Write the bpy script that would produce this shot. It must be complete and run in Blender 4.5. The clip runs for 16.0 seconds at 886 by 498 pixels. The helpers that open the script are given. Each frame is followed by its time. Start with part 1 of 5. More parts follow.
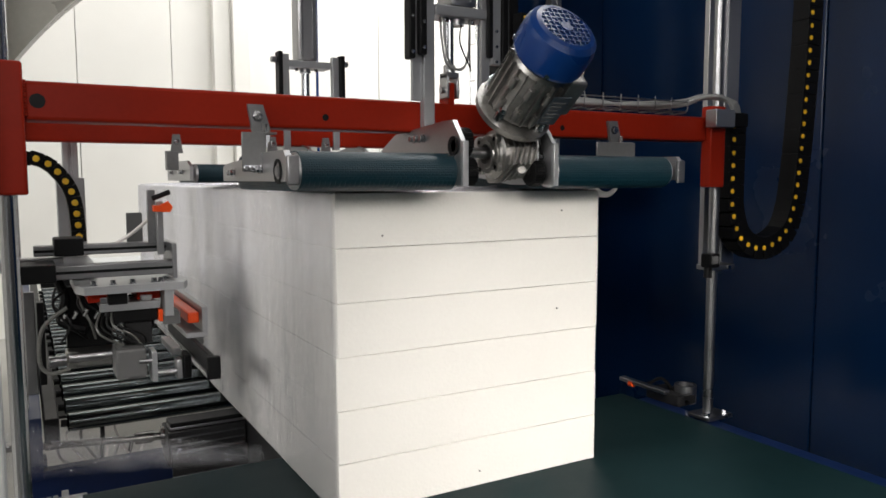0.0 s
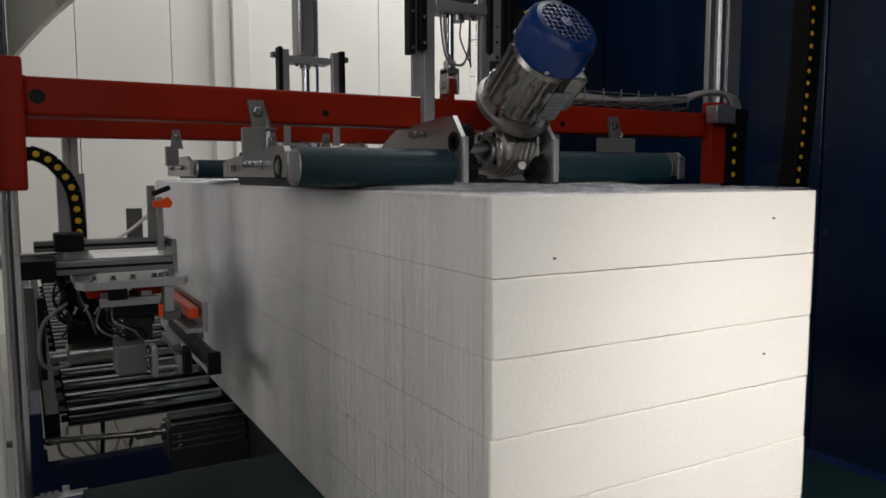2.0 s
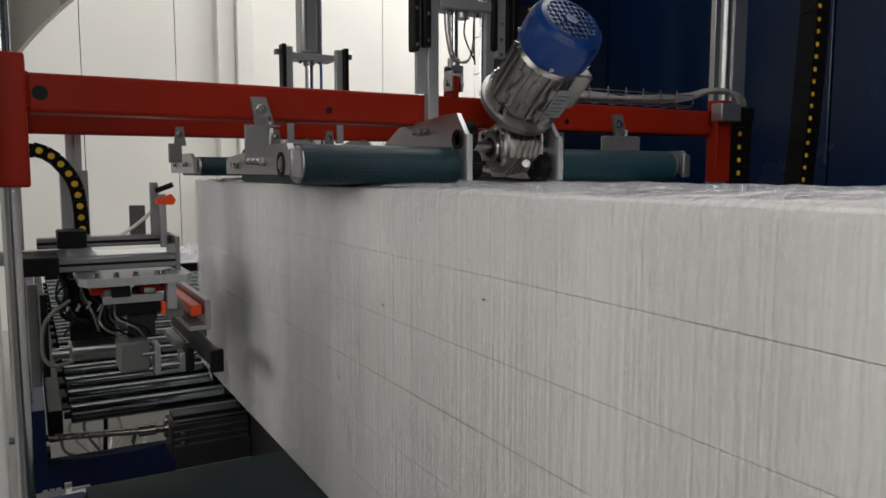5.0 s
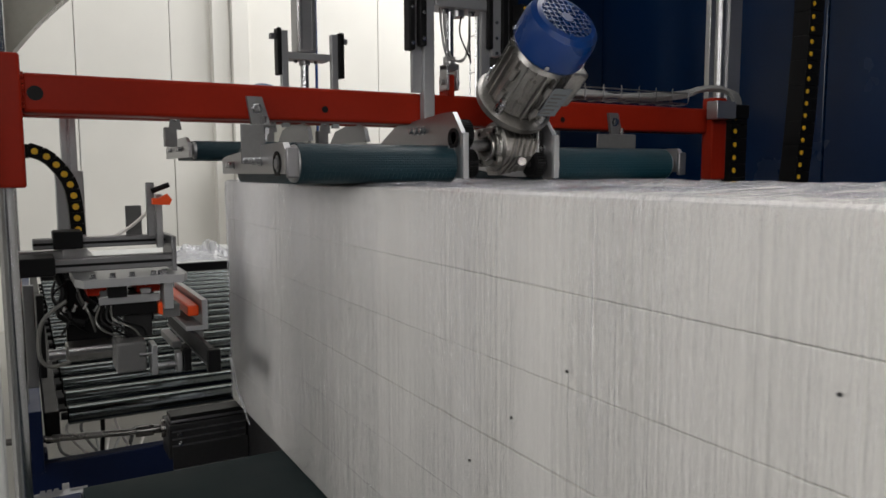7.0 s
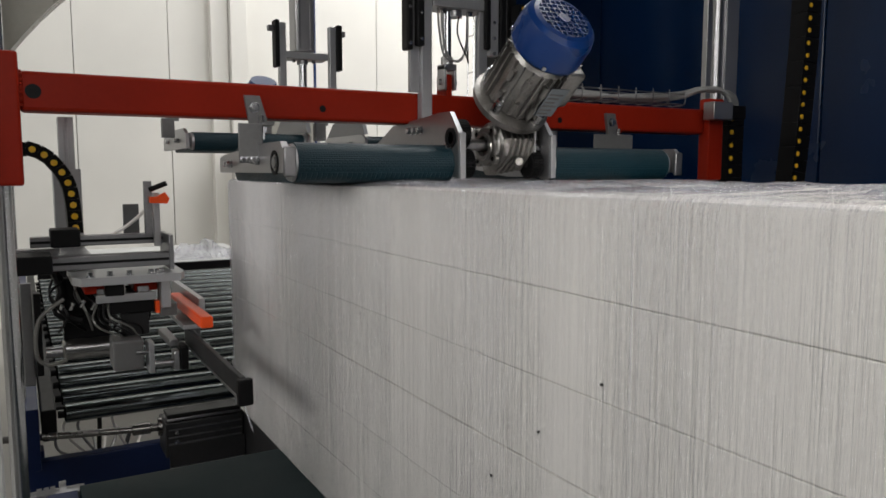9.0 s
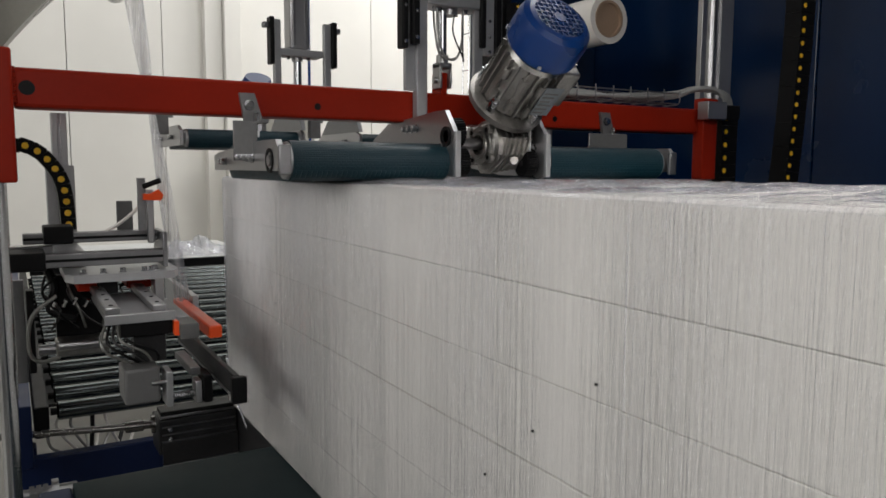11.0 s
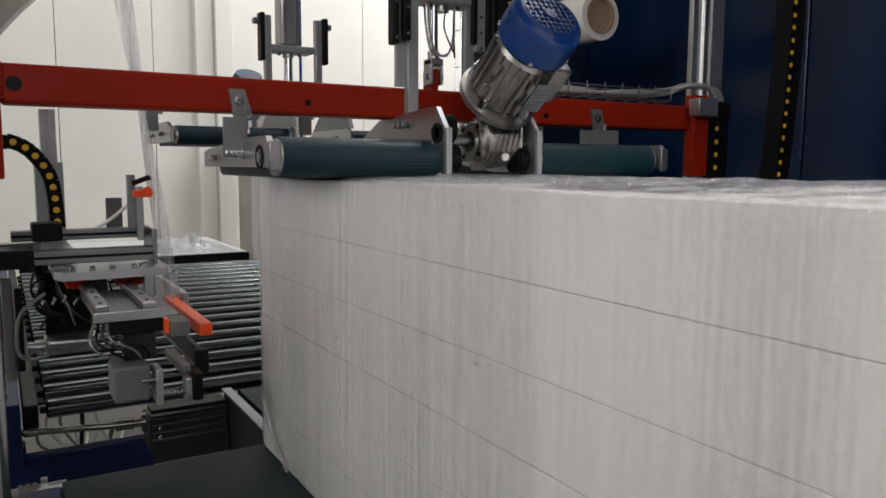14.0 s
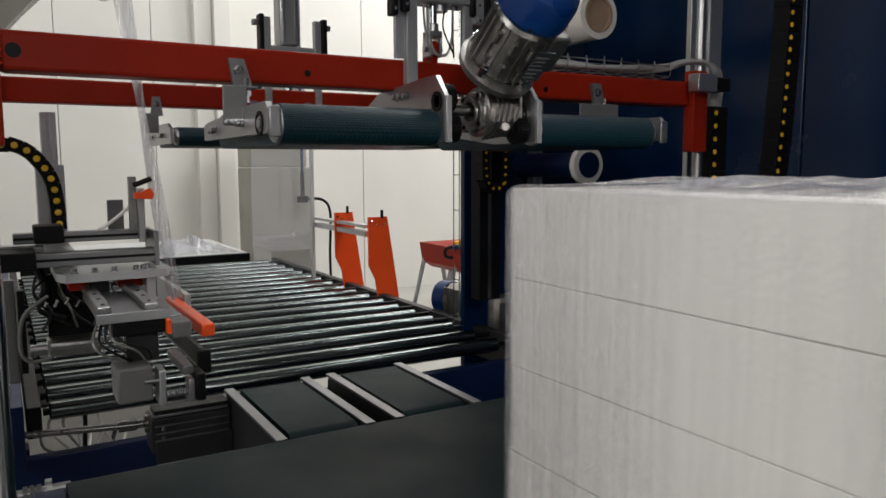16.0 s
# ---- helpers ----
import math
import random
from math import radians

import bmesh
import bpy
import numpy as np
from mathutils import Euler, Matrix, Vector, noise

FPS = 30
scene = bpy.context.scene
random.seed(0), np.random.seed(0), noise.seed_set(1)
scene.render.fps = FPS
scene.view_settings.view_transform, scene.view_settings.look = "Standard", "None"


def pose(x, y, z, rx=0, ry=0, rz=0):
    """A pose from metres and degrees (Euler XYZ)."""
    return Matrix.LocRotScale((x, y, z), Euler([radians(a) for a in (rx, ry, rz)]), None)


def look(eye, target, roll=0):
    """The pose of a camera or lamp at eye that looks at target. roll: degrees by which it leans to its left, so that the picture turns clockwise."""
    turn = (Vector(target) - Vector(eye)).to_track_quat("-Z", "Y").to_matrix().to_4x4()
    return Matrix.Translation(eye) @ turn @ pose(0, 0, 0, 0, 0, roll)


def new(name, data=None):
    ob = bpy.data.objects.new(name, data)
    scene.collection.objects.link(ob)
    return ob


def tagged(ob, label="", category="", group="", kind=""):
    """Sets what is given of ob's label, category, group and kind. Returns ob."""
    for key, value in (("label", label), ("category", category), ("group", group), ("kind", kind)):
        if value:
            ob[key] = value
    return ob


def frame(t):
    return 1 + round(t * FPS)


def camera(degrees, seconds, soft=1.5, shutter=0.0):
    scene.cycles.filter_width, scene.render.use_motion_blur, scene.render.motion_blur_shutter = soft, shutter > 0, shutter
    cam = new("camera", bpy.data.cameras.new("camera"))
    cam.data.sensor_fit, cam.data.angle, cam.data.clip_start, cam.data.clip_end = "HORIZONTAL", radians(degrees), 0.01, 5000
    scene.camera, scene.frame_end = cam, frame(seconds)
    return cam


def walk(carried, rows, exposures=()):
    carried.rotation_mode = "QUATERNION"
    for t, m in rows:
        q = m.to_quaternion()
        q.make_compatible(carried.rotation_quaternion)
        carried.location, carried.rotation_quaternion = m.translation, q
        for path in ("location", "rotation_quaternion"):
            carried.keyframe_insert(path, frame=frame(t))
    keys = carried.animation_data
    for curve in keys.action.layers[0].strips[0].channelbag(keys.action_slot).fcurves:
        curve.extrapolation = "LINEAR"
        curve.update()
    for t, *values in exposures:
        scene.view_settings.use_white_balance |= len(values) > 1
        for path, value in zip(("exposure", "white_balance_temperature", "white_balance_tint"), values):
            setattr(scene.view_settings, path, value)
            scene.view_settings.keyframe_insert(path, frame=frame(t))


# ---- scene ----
# World: x across the line, y up the line (away from the camera), z up; z = 0 is the top of the outfeed belt, the floor is at -0.8.
cam = camera(61.3, 16.0, soft=1.6, shutter=0.4)
PATH = [
    (0, -0.4790, -1.2340, 0.6160, -29.42, -5.38, -0.13),
    (0.5, -0.4800, -1.2336, 0.6163, -29.62, -5.52, -0.04),
    (1, -0.4793, -1.2345, 0.6162, -29.17, -5.46, -0.10),
    (1.5, -0.4791, -1.2343, 0.6166, -29.13, -5.55, -0.24),
    (2, -0.4791, -1.2344, 0.6163, -29.41, -5.71, -0.09),
    (2.5, -0.4799, -1.2349, 0.6150, -29.24, -5.61, -0.16),
    (3, -0.4763, -1.2258, 0.6141, -28.41, -5.46, -0.47),
    (3.5, -0.4757, -1.2251, 0.6160, -28.21, -5.54, -0.34),
    (4, -0.4764, -1.2288, 0.6163, -28.68, -5.69, -0.16),
    (6.5, -0.4768, -1.2299, 0.6167, -29.38, -5.99, 0.04),
    (7, -0.4776, -1.2304, 0.6156, -29.43, -5.95, -0.20),
    (7.5, -0.4776, -1.2301, 0.6171, -29.40, -5.94, -0.12),
    (8, -0.4788, -1.2343, 0.6156, -29.79, -6.00, 0.10),
    (8.5, -0.4790, -1.2350, 0.6161, -29.76, -6.06, 0.09),
    (9, -0.4781, -1.2345, 0.6151, -29.60, -5.96, 0.01),
    (11.5, -0.4800, -1.2343, 0.6176, -30.14, -6.19, 0.31),
    (12, -0.4786, -1.2349, 0.6167, -30.09, -6.12, 0.16),
    (12.5, -0.4791, -1.2351, 0.6167, -30.38, -6.32, 0.24),
    (13, -0.4793, -1.2344, 0.6168, -30.40, -6.35, 0.44),
    (13.5, -0.4792, -1.2352, 0.6165, -30.49, -6.33, 0.36),
    (14, -0.4768, -1.2323, 0.6167, -30.68, -6.39, 0.29),
    (14.5, -0.4772, -1.2328, 0.6163, -30.65, -6.40, 0.25),
    (15, -0.4784, -1.2325, 0.6163, -30.81, -6.49, -0.03),
    (15.5, -0.4776, -1.2328, 0.6162, -30.79, -6.51, -0.10),
    (16, -0.4805, -1.2368, 0.6154, -30.66, -6.39, -0.18),
]
EXPOSURES = [(0, -0.62), (0.6, -0.72), (1.2, -0.98), (1.5, -1.25), (2.0, -1.72), (2.5, -2.2), (3.0, -2.35), (3.6, -1.85), (4.2, -1.38), (5.2, -1.25), (6.3, -1.15), (7.5, -1.15), (16, -1.15)]
walk(cam, [(t, pose(x, y, z, 90 + pitch, 0, yaw) @ pose(0, 0, 0, 0, 0, roll)) for t, x, y, z, yaw, pitch, roll in PATH], EXPOSURES)

# ---- light ----
world = bpy.data.worlds.new("hall_air")
scene.world = world
world.use_nodes = True
wn = world.node_tree.nodes
sky = wn.new("ShaderNodeTexSky")
sky.sky_type, sky.sun_disc = "NISHITA", False
sky.sun_elevation, sky.sun_rotation = radians(40), radians(150)
world.node_tree.links.new(sky.outputs[0], wn["Background"].inputs[0])
wn["Background"].inputs[1].default_value = 0.10


def area_lamp(name, m, sx, sy, watts, colour):
    data = bpy.data.lights.new(name, "AREA")
    data.shape, data.size, data.size_y, data.energy, data.color = "RECTANGLE", sx, sy, watts, colour
    ob = new(name, data)
    ob.matrix_world = m
    return ob


# unseen fills: over the hall, near the camera and from the west side
area_lamp("roof_fill", look((0.6, 4.4, 4.9), (0.6, 4.4, 0)), 5.0, 1.0, 130, (1.0, 0.98, 0.94))
# added over the right of the hall to brighten the far wall
area_lamp("roof_fill", look((4.4, 4.6, 4.9), (4.4, 5.2, 0)), 3.0, 1.5, 440, (1.0, 0.99, 0.97))
# added to brighten the orange guards and the far end
area_lamp("roof_fill", look((3.0, 0.6, 4.9), (1.5, 3.2, 0)), 2.0, 1.0, 300, (1.0, 0.99, 0.97))
area_lamp("roof_fill", look((0.1, -2.3, 4.7), (0.1, -2.3, 0)), 1.0, 3.0, 45, (1.0, 0.98, 0.95))
# two fills added to brighten the pack's side and front, no such lamps known
area_lamp("fill_light", look((-0.9, -2.6, 1.4), (0.4, -0.4, 0.3)), 1.0, 1.0, 38, (1.0, 0.97, 0.94))
front_fill = area_lamp("fill_light", look((0.46, -1.42, 0.94), (0.48, -0.80, 0.36)), 0.5, 0.3, 10.5, (1.0, 0.94, 0.88))
front_fill.data.spread = radians(74)
# fill added for the pack's left side; the west wall holds no window
area_lamp("west_fill", look((-5.8, -1.2, 2.2), (0.0, -0.9, 0.4)), 4.0, 2.2, 390, (1.0, 0.98, 0.96))


# ---- materials ----
def material(name, colour, rough=0.5, metal=0.0, var=0.08, scale=6.0, fine=120.0, bump=0.05, coat=0.0, stretch=(1, 1, 1), spec=0.5):
    """A surface with stains at one scale and grain and relief at a finer one."""
    m = bpy.data.materials.new(name)
    m.use_nodes = True
    nt = m.node_tree
    n, l = nt.nodes, nt.links
    b = n["Principled BSDF"]
    b.inputs["Metallic"].default_value = metal
    b.inputs["Coat Weight"].default_value = coat
    b.inputs["Specular IOR Level"].default_value = spec
    b.inputs["Coat Roughness"].default_value = 0.08
    co = n.new("ShaderNodeTexCoord")
    mp = n.new("ShaderNodeMapping")
    mp.inputs["Scale"].default_value = stretch
    l.new(co.outputs["Object"], mp.inputs[0])
    big, small = n.new("ShaderNodeTexNoise"), n.new("ShaderNodeTexNoise")
    big.inputs["Scale"].default_value, big.inputs["Detail"].default_value = scale, 5
    small.inputs["Scale"].default_value, small.inputs["Detail"].default_value = fine, 3
    l.new(mp.outputs[0], big.inputs[0])
    l.new(mp.outputs[0], small.inputs[0])
    add = n.new("ShaderNodeMath")
    add.operation = "MULTIPLY_ADD"
    add.inputs[1].default_value = 0.35
    l.new(small.outputs[0], add.inputs[0])
    l.new(big.outputs[0], add.inputs[2])
    ramp = n.new("ShaderNodeValToRGB")
    lo, hi = [max(0, c * (1 - 2 * var)) for c in colour], [min(1, c * (1 + 2 * var)) for c in colour]
    ramp.color_ramp.elements[0].position, ramp.color_ramp.elements[1].position = 0.4, 0.95
    ramp.color_ramp.elements[0].color, ramp.color_ramp.elements[1].color = (*lo, 1), (*hi, 1)
    l.new(add.outputs[0], ramp.inputs[0])
    l.new(ramp.outputs[0], b.inputs["Base Color"])
    mr = n.new("ShaderNodeMapRange")
    mr.inputs[1].default_value, mr.inputs[2].default_value = 0.3, 0.8
    mr.inputs[3].default_value, mr.inputs[4].default_value = max(0.03, rough - 0.1), min(1, rough + 0.1)
    l.new(big.outputs[0], mr.inputs[0])
    l.new(mr.outputs[0], b.inputs["Roughness"])
    if bump:
        bp = n.new("ShaderNodeBump")
        bp.inputs["Strength"].default_value, bp.inputs["Distance"].default_value = bump, 0.002
        l.new(small.outputs[0], bp.inputs["Height"])
        l.new(bp.outputs[0], b.inputs["Normal"])
    return m


RED = material("red_paint", (0.26, 0.015, 0.005), 0.45, var=0.06, bump=0.03, spec=0.1)
ORANGE = material("orange_paint", (0.85, 0.085, 0.012), 0.4, var=0.05, bump=0.02, spec=0.3)
BLUE = material("blue_paint", (0.0012, 0.0125, 0.046), 0.22, var=0.12, scale=2.0, bump=0.01, spec=0.35)
BLUE_FRAME = material("blue_frame_paint", (0.003, 0.011, 0.05), 0.45, var=0.1, bump=0.02, spec=0.25)
MOTOR_BLUE = material("motor_blue_plastic", (0.0015, 0.024, 0.12), 0.3, var=0.06, bump=0.06, spec=0.35)
ALU = material("anodised_aluminium", (0.48, 0.48, 0.49), 0.4, 1.0, var=0.06, fine=200)
ALU_MATT = material("matt_aluminium", (0.24, 0.24, 0.25), 0.42, 1.0, var=0.08)
BRACKET = material("dull_bracket_metal", (0.2, 0.2, 0.2), 0.5, 0.6, var=0.1)
CAST = material("cast_aluminium", (0.27, 0.262, 0.25), 0.36, 0.92, var=0.22, scale=14, fine=260, bump=0.3)
CHROME = material("chromed_steel", (0.46, 0.465, 0.48), 0.2, 1.0, var=0.04, bump=0.0)
ZINC = material("zinc_roller_steel", (0.115, 0.128, 0.13), 0.2, 1.0, var=0.07, scale=5, stretch=(0.25, 4, 4))
STEEL = material("bare_steel", (0.34, 0.34, 0.35), 0.36, 1.0, var=0.15)
DARK_STEEL = material("dark_steel", (0.022, 0.022, 0.023), 0.5, 0.3, var=0.2, spec=0.3)
BLACK = material("black_plastic", (0.0045, 0.0045, 0.005), 0.5, var=0.2, bump=0.05, spec=0.15)
BELT = material("green_belt", (0.003, 0.014, 0.016), 0.6, var=0.12, scale=4, fine=500, bump=0.2, spec=0.15)
def grip_material():
    """Teal belt rubber embossed with rows of small oblong studs."""
    m = material("ribbed_drum_rubber", (0.003, 0.022, 0.032), 0.45, var=0.1, fine=400, bump=0, spec=0.3)
    n, l = m.node_tree.nodes, m.node_tree.links
    co, sep, mix = n.new("ShaderNodeTexCoord"), n.new("ShaderNodeSeparateXYZ"), n.new("ShaderNodeCombineXYZ")
    add = n.new("ShaderNodeMath")
    l.new(co.outputs["Object"], sep.inputs[0])
    l.new(sep.outputs[1], add.inputs[0])
    l.new(sep.outputs[2], add.inputs[1])
    l.new(sep.outputs[0], mix.inputs[0])
    l.new(add.outputs[0], mix.inputs[1])
    br = n.new("ShaderNodeTexBrick")
    br.inputs["Scale"].default_value = 1.0
    br.inputs["Brick Width"].default_value, br.inputs["Row Height"].default_value = 0.0085, 0.0042
    br.inputs["Mortar Size"].default_value, br.inputs["Mortar Smooth"].default_value = 0.0011, 0.6
    l.new(mix.outputs[0], br.inputs[0])
    bp = n.new("ShaderNodeBump")
    bp.invert = True
    bp.inputs["Strength"].default_value, bp.inputs["Distance"].default_value = 0.55, 0.0012
    l.new(br.outputs["Fac"], bp.inputs["Height"])
    l.new(bp.outputs[0], n["Principled BSDF"].inputs["Normal"])
    return m


DRUM = grip_material()
YELLOW = material("yellow_plastic", (0.85, 0.50, 0.02), 0.4, var=0.04, bump=0.0)
GREY_CABLE = material("grey_cable_sheath", (0.27, 0.27, 0.265), 0.5, var=0.06)
GREY_BOX = material("grey_plastic", (0.112, 0.112, 0.112), 0.5, var=0.06, spec=0.3)
BEIGE = material("ring_grey_paint", (0.24, 0.23, 0.20), 0.35, 0.3, var=0.06, bump=0.02)
WALL = material("white_wall_panel", (0.80, 0.785, 0.745), 0.55, var=0.03, scale=1.2, bump=0.02)
CONCRETE = material("concrete", (0.36, 0.35, 0.31), 0.8, var=0.12, scale=3, fine=60, bump=0.3)
FLOOR = material("hall_floor_concrete", (0.42, 0.41, 0.38), 0.45, var=0.1, scale=1.5, fine=80, bump=0.1)
PAPER = material("film_roll_white", (0.75, 0.72, 0.68), 0.35, var=0.04)
CARD = material("cardboard_core", (0.32, 0.22, 0.15), 0.8, var=0.1)
# unlit look of the roof put into its colour, for dark reflections
CEIL = material("darkened_ceiling_sheet", (0.13, 0.13, 0.13), 0.6, var=0.05, scale=1)
CLEAR_PLATE = material("nameplate_metal", (0.19, 0.21, 0.23), 0.35, 0.9, var=0.1)
PALE = material("pale_grey_paint", (0.55, 0.56, 0.55), 0.45, var=0.04)
# dark colour stands in for an unlit hall behind the camera
DARK_WALL = material("darkened_back_wall", (0.10, 0.10, 0.105), 0.6, var=0.06, scale=1)
CUT = material("bright_cut_aluminium", (0.37, 0.375, 0.385), 0.4, 0.6, var=0.04)
HOSE = material("milky_hose", (0.13, 0.13, 0.122), 0.3, var=0.08)
DARK_CHROME = material("oiled_steel", (0.16, 0.155, 0.15), 0.3, 1.0, var=0.12)


def foam_material():
    """White expanded polystyrene: cells of about 5 mm, soft sheen, slight tint from board to board."""
    m = material("white_foam", (0.80, 0.785, 0.74), 0.6, var=0.02, scale=3, bump=0)
    nt = m.node_tree
    n, l = nt.nodes, nt.links
    b = n["Principled BSDF"]
    co = n.new("ShaderNodeTexCoord")
    v = n.new("ShaderNodeTexVoronoi")
    v.inputs["Scale"].default_value = 170
    l.new(co.outputs["Object"], v.inputs[0])
    bp = n.new("ShaderNodeBump")
    bp.inputs["Strength"].default_value, bp.inputs["Distance"].default_value = 0.25, 0.002
    l.new(v.outputs["Distance"], bp.inputs["Height"])
    l.new(bp.outputs[0], b.inputs["Normal"])
    return m


FOAM = foam_material()


def film_material(name, haze, streak, tint=(0.82, 0.82, 0.86), fine=14.0, relief=0.55, sheen_range=(0.05, 0.9), rough=0.09, grazing=4.0, overlap_glint=0.0):
    """Thin stretched plastic film: mostly clear, milky in streaks along the winding, with a gloss."""
    m = bpy.data.materials.new(name)
    m.use_nodes = True
    nt = m.node_tree
    n, l = nt.nodes, nt.links
    n.remove(n["Principled BSDF"])
    co = n.new("ShaderNodeTexCoord")
    mp = n.new("ShaderNodeMapping")
    mp.inputs["Scale"].default_value = streak
    l.new(co.outputs["Object"], mp.inputs[0])
    a, c = n.new("ShaderNodeTexNoise"), n.new("ShaderNodeTexNoise")
    a.inputs["Scale"].default_value, a.inputs["Detail"].default_value = 1.0, 4
    c.inputs["Scale"].default_value, c.inputs["Detail"].default_value = fine, 6
    c.inputs["Roughness"].default_value = 0.65
    l.new(mp.outputs[0], a.inputs[0])
    l.new(mp.outputs[0], c.inputs[0])
    mul = n.new("ShaderNodeMath")
    mul.operation = "MULTIPLY_ADD"
    # the fine streaks come in patches
    patch, amount, mid = n.new("ShaderNodeTexNoise"), n.new("ShaderNodeMapRange"), n.new("ShaderNodeMath")
    patch.inputs["Scale"].default_value, patch.inputs["Detail"].default_value = 0.55, 1
    l.new(mp.outputs[0], patch.inputs[0])
    amount.inputs[1].default_value, amount.inputs[2].default_value = 0.38, 0.62
    amount.inputs[3].default_value, amount.inputs[4].default_value = 0.35, 1.9
    l.new(patch.outputs[0], amount.inputs[0])
    mid.operation, mid.inputs[1].default_value = "SUBTRACT", 0.5
    l.new(c.outputs[0], mid.inputs[0])
    l.new(amount.outputs[0], mul.inputs[1])
    l.new(mid.outputs[0], mul.inputs[0])
    l.new(a.outputs[0], mul.inputs[2])
    fac = n.new("ShaderNodeMapRange")
    fac.inputs[1].default_value, fac.inputs[2].default_value = 0.37, 0.70
    fac.inputs[3].default_value, fac.inputs[4].default_value = haze[0], haze[1]
    l.new(mul.outputs[0], fac.inputs[0])
    bp = n.new("ShaderNodeBump")
    bp.inputs["Strength"].default_value, bp.inputs["Distance"].default_value = relief, 0.004
    l.new(mul.outputs[0], bp.inputs["Height"])
    clear, milk, gloss = n.new("ShaderNodeBsdfTransparent"), n.new("ShaderNodeBsdfDiffuse"), n.new("ShaderNodeBsdfGlossy")
    clear.inputs[0].default_value = (0.93, 0.93, 0.935, 1)
    # thin milky and grey lines: overlaps of the winding, and its glints painted in
    thin, light, dark, lines, veil = n.new("ShaderNodeTexNoise"), n.new("ShaderNodeMapRange"), n.new("ShaderNodeMapRange"), n.new("ShaderNodeMath"), n.new("ShaderNodeMix")
    thin.inputs["Scale"].default_value, thin.inputs["Detail"].default_value = fine * 1.7, 4
    l.new(mp.outputs[0], thin.inputs[0])
    light.inputs[1].default_value, light.inputs[2].default_value, light.inputs[4].default_value = 0.57, 0.66, overlap_glint
    dark.inputs[1].default_value, dark.inputs[2].default_value, dark.inputs[4].default_value = 0.43, 0.34, min(1.0, overlap_glint * 2)
    l.new(thin.outputs[0], light.inputs[0])
    l.new(thin.outputs[0], dark.inputs[0])
    lines.operation = "MULTIPLY_ADD"
    l.new(light.outputs[0], lines.inputs[0])
    l.new(amount.outputs[0], lines.inputs[1])
    l.new(fac.outputs[0], lines.inputs[2])
    veil.data_type = "RGBA"
    veil.inputs["A"].default_value, veil.inputs["B"].default_value = (0.95, 0.95, 0.955, 1), (0.80, 0.80, 0.83, 1)
    l.new(dark.outputs[0], veil.inputs["Factor"])
    l.new(veil.outputs["Result"], clear.inputs[0])
    milk.inputs[0].default_value = (*tint, 1)
    gloss.inputs["Roughness"].default_value = rough
    # lilac put into the gloss colour for the bluish reflection
    gloss.inputs[0].default_value = (0.86, 0.87, 0.97, 1)
    l.new(bp.outputs[0], gloss.inputs["Normal"])
    mix1, mix2, fres = n.new("ShaderNodeMixShader"), n.new("ShaderNodeMixShader"), n.new("ShaderNodeLayerWeight")
    fres.inputs["Blend"].default_value = 0.5
    power, sheen = n.new("ShaderNodeMath"), n.new("ShaderNodeMapRange")
    power.operation, power.inputs[1].default_value = "POWER", grazing
    l.new(fres.outputs["Facing"], power.inputs[0])
    l.new(power.outputs[0], sheen.inputs[0])
    sheen.inputs[3].default_value, sheen.inputs[4].default_value = sheen_range
    l.new(bp.outputs[0], fres.inputs["Normal"])
    l.new(lines.outputs[0], mix1.inputs[0])
    l.new(clear.outputs[0], mix1.inputs[1])
    l.new(milk.outputs[0], mix1.inputs[2])
    l.new(sheen.outputs[0], mix2.inputs[0])
    l.new(mix1.outputs[0], mix2.inputs[1])
    l.new(gloss.outputs[0], mix2.inputs[2])
    l.new(mix2.outputs[0], n["Material Output"].inputs[0])
    return m


FILM = film_material("stretch_film", (0.03, 0.18), (0.08, 7.0, 0.08), (0.83, 0.825, 0.85), fine=20.0, relief=1.2, sheen_range=(0.02, 0.85), rough=0.07, grazing=2.2, overlap_glint=0.11)
WEB = film_material("loose_stretch_film", (0.10, 0.85), (60.0, 2.0, 0.6), (0.62, 0.62, 0.62), relief=1.0, sheen_range=(0.12, 0.9))
PLEXI = film_material("clear_acrylic", (0.01, 0.03), (1, 1, 1), relief=0.02, sheen_range=(0.02, 0.4), rough=0.03)


# ---- building helpers ----
def box(bm, x0, x1, y0, y1, z0, z1, bevel=0.0, m=None):
    """An axis-parallel block, its edges rounded by bevel, turned by m."""
    made = bmesh.ops.create_cube(bm, size=1.0)["verts"]
    for v in made:
        v.co = Vector(((x0 + x1) / 2 + v.co.x * (x1 - x0), (y0 + y1) / 2 + v.co.y * (y1 - y0), (z0 + z1) / 2 + v.co.z * (z1 - z0)))
    if bevel:
        edges = list({e for v in made for e in v.link_edges})
        made = bmesh.ops.bevel(bm, geom=edges, offset=bevel, segments=2, profile=0.5, affect="EDGES")["verts"]
    if m is not None:
        bmesh.ops.transform(bm, matrix=m, verts=list(set(made)))
    return bm


def rod(bm, p, q, r, r2=None, seg=20):
    """A round bar from p to q."""
    p, q = Vector(p), Vector(q)
    m = Matrix.Translation((p + q) / 2) @ (q - p).to_track_quat("Z", "Y").to_matrix().to_4x4()
    bmesh.ops.create_cone(bm, cap_ends=True, segments=seg, radius1=r, radius2=r if r2 is None else r2, depth=(q - p).length, matrix=m)
    return bm


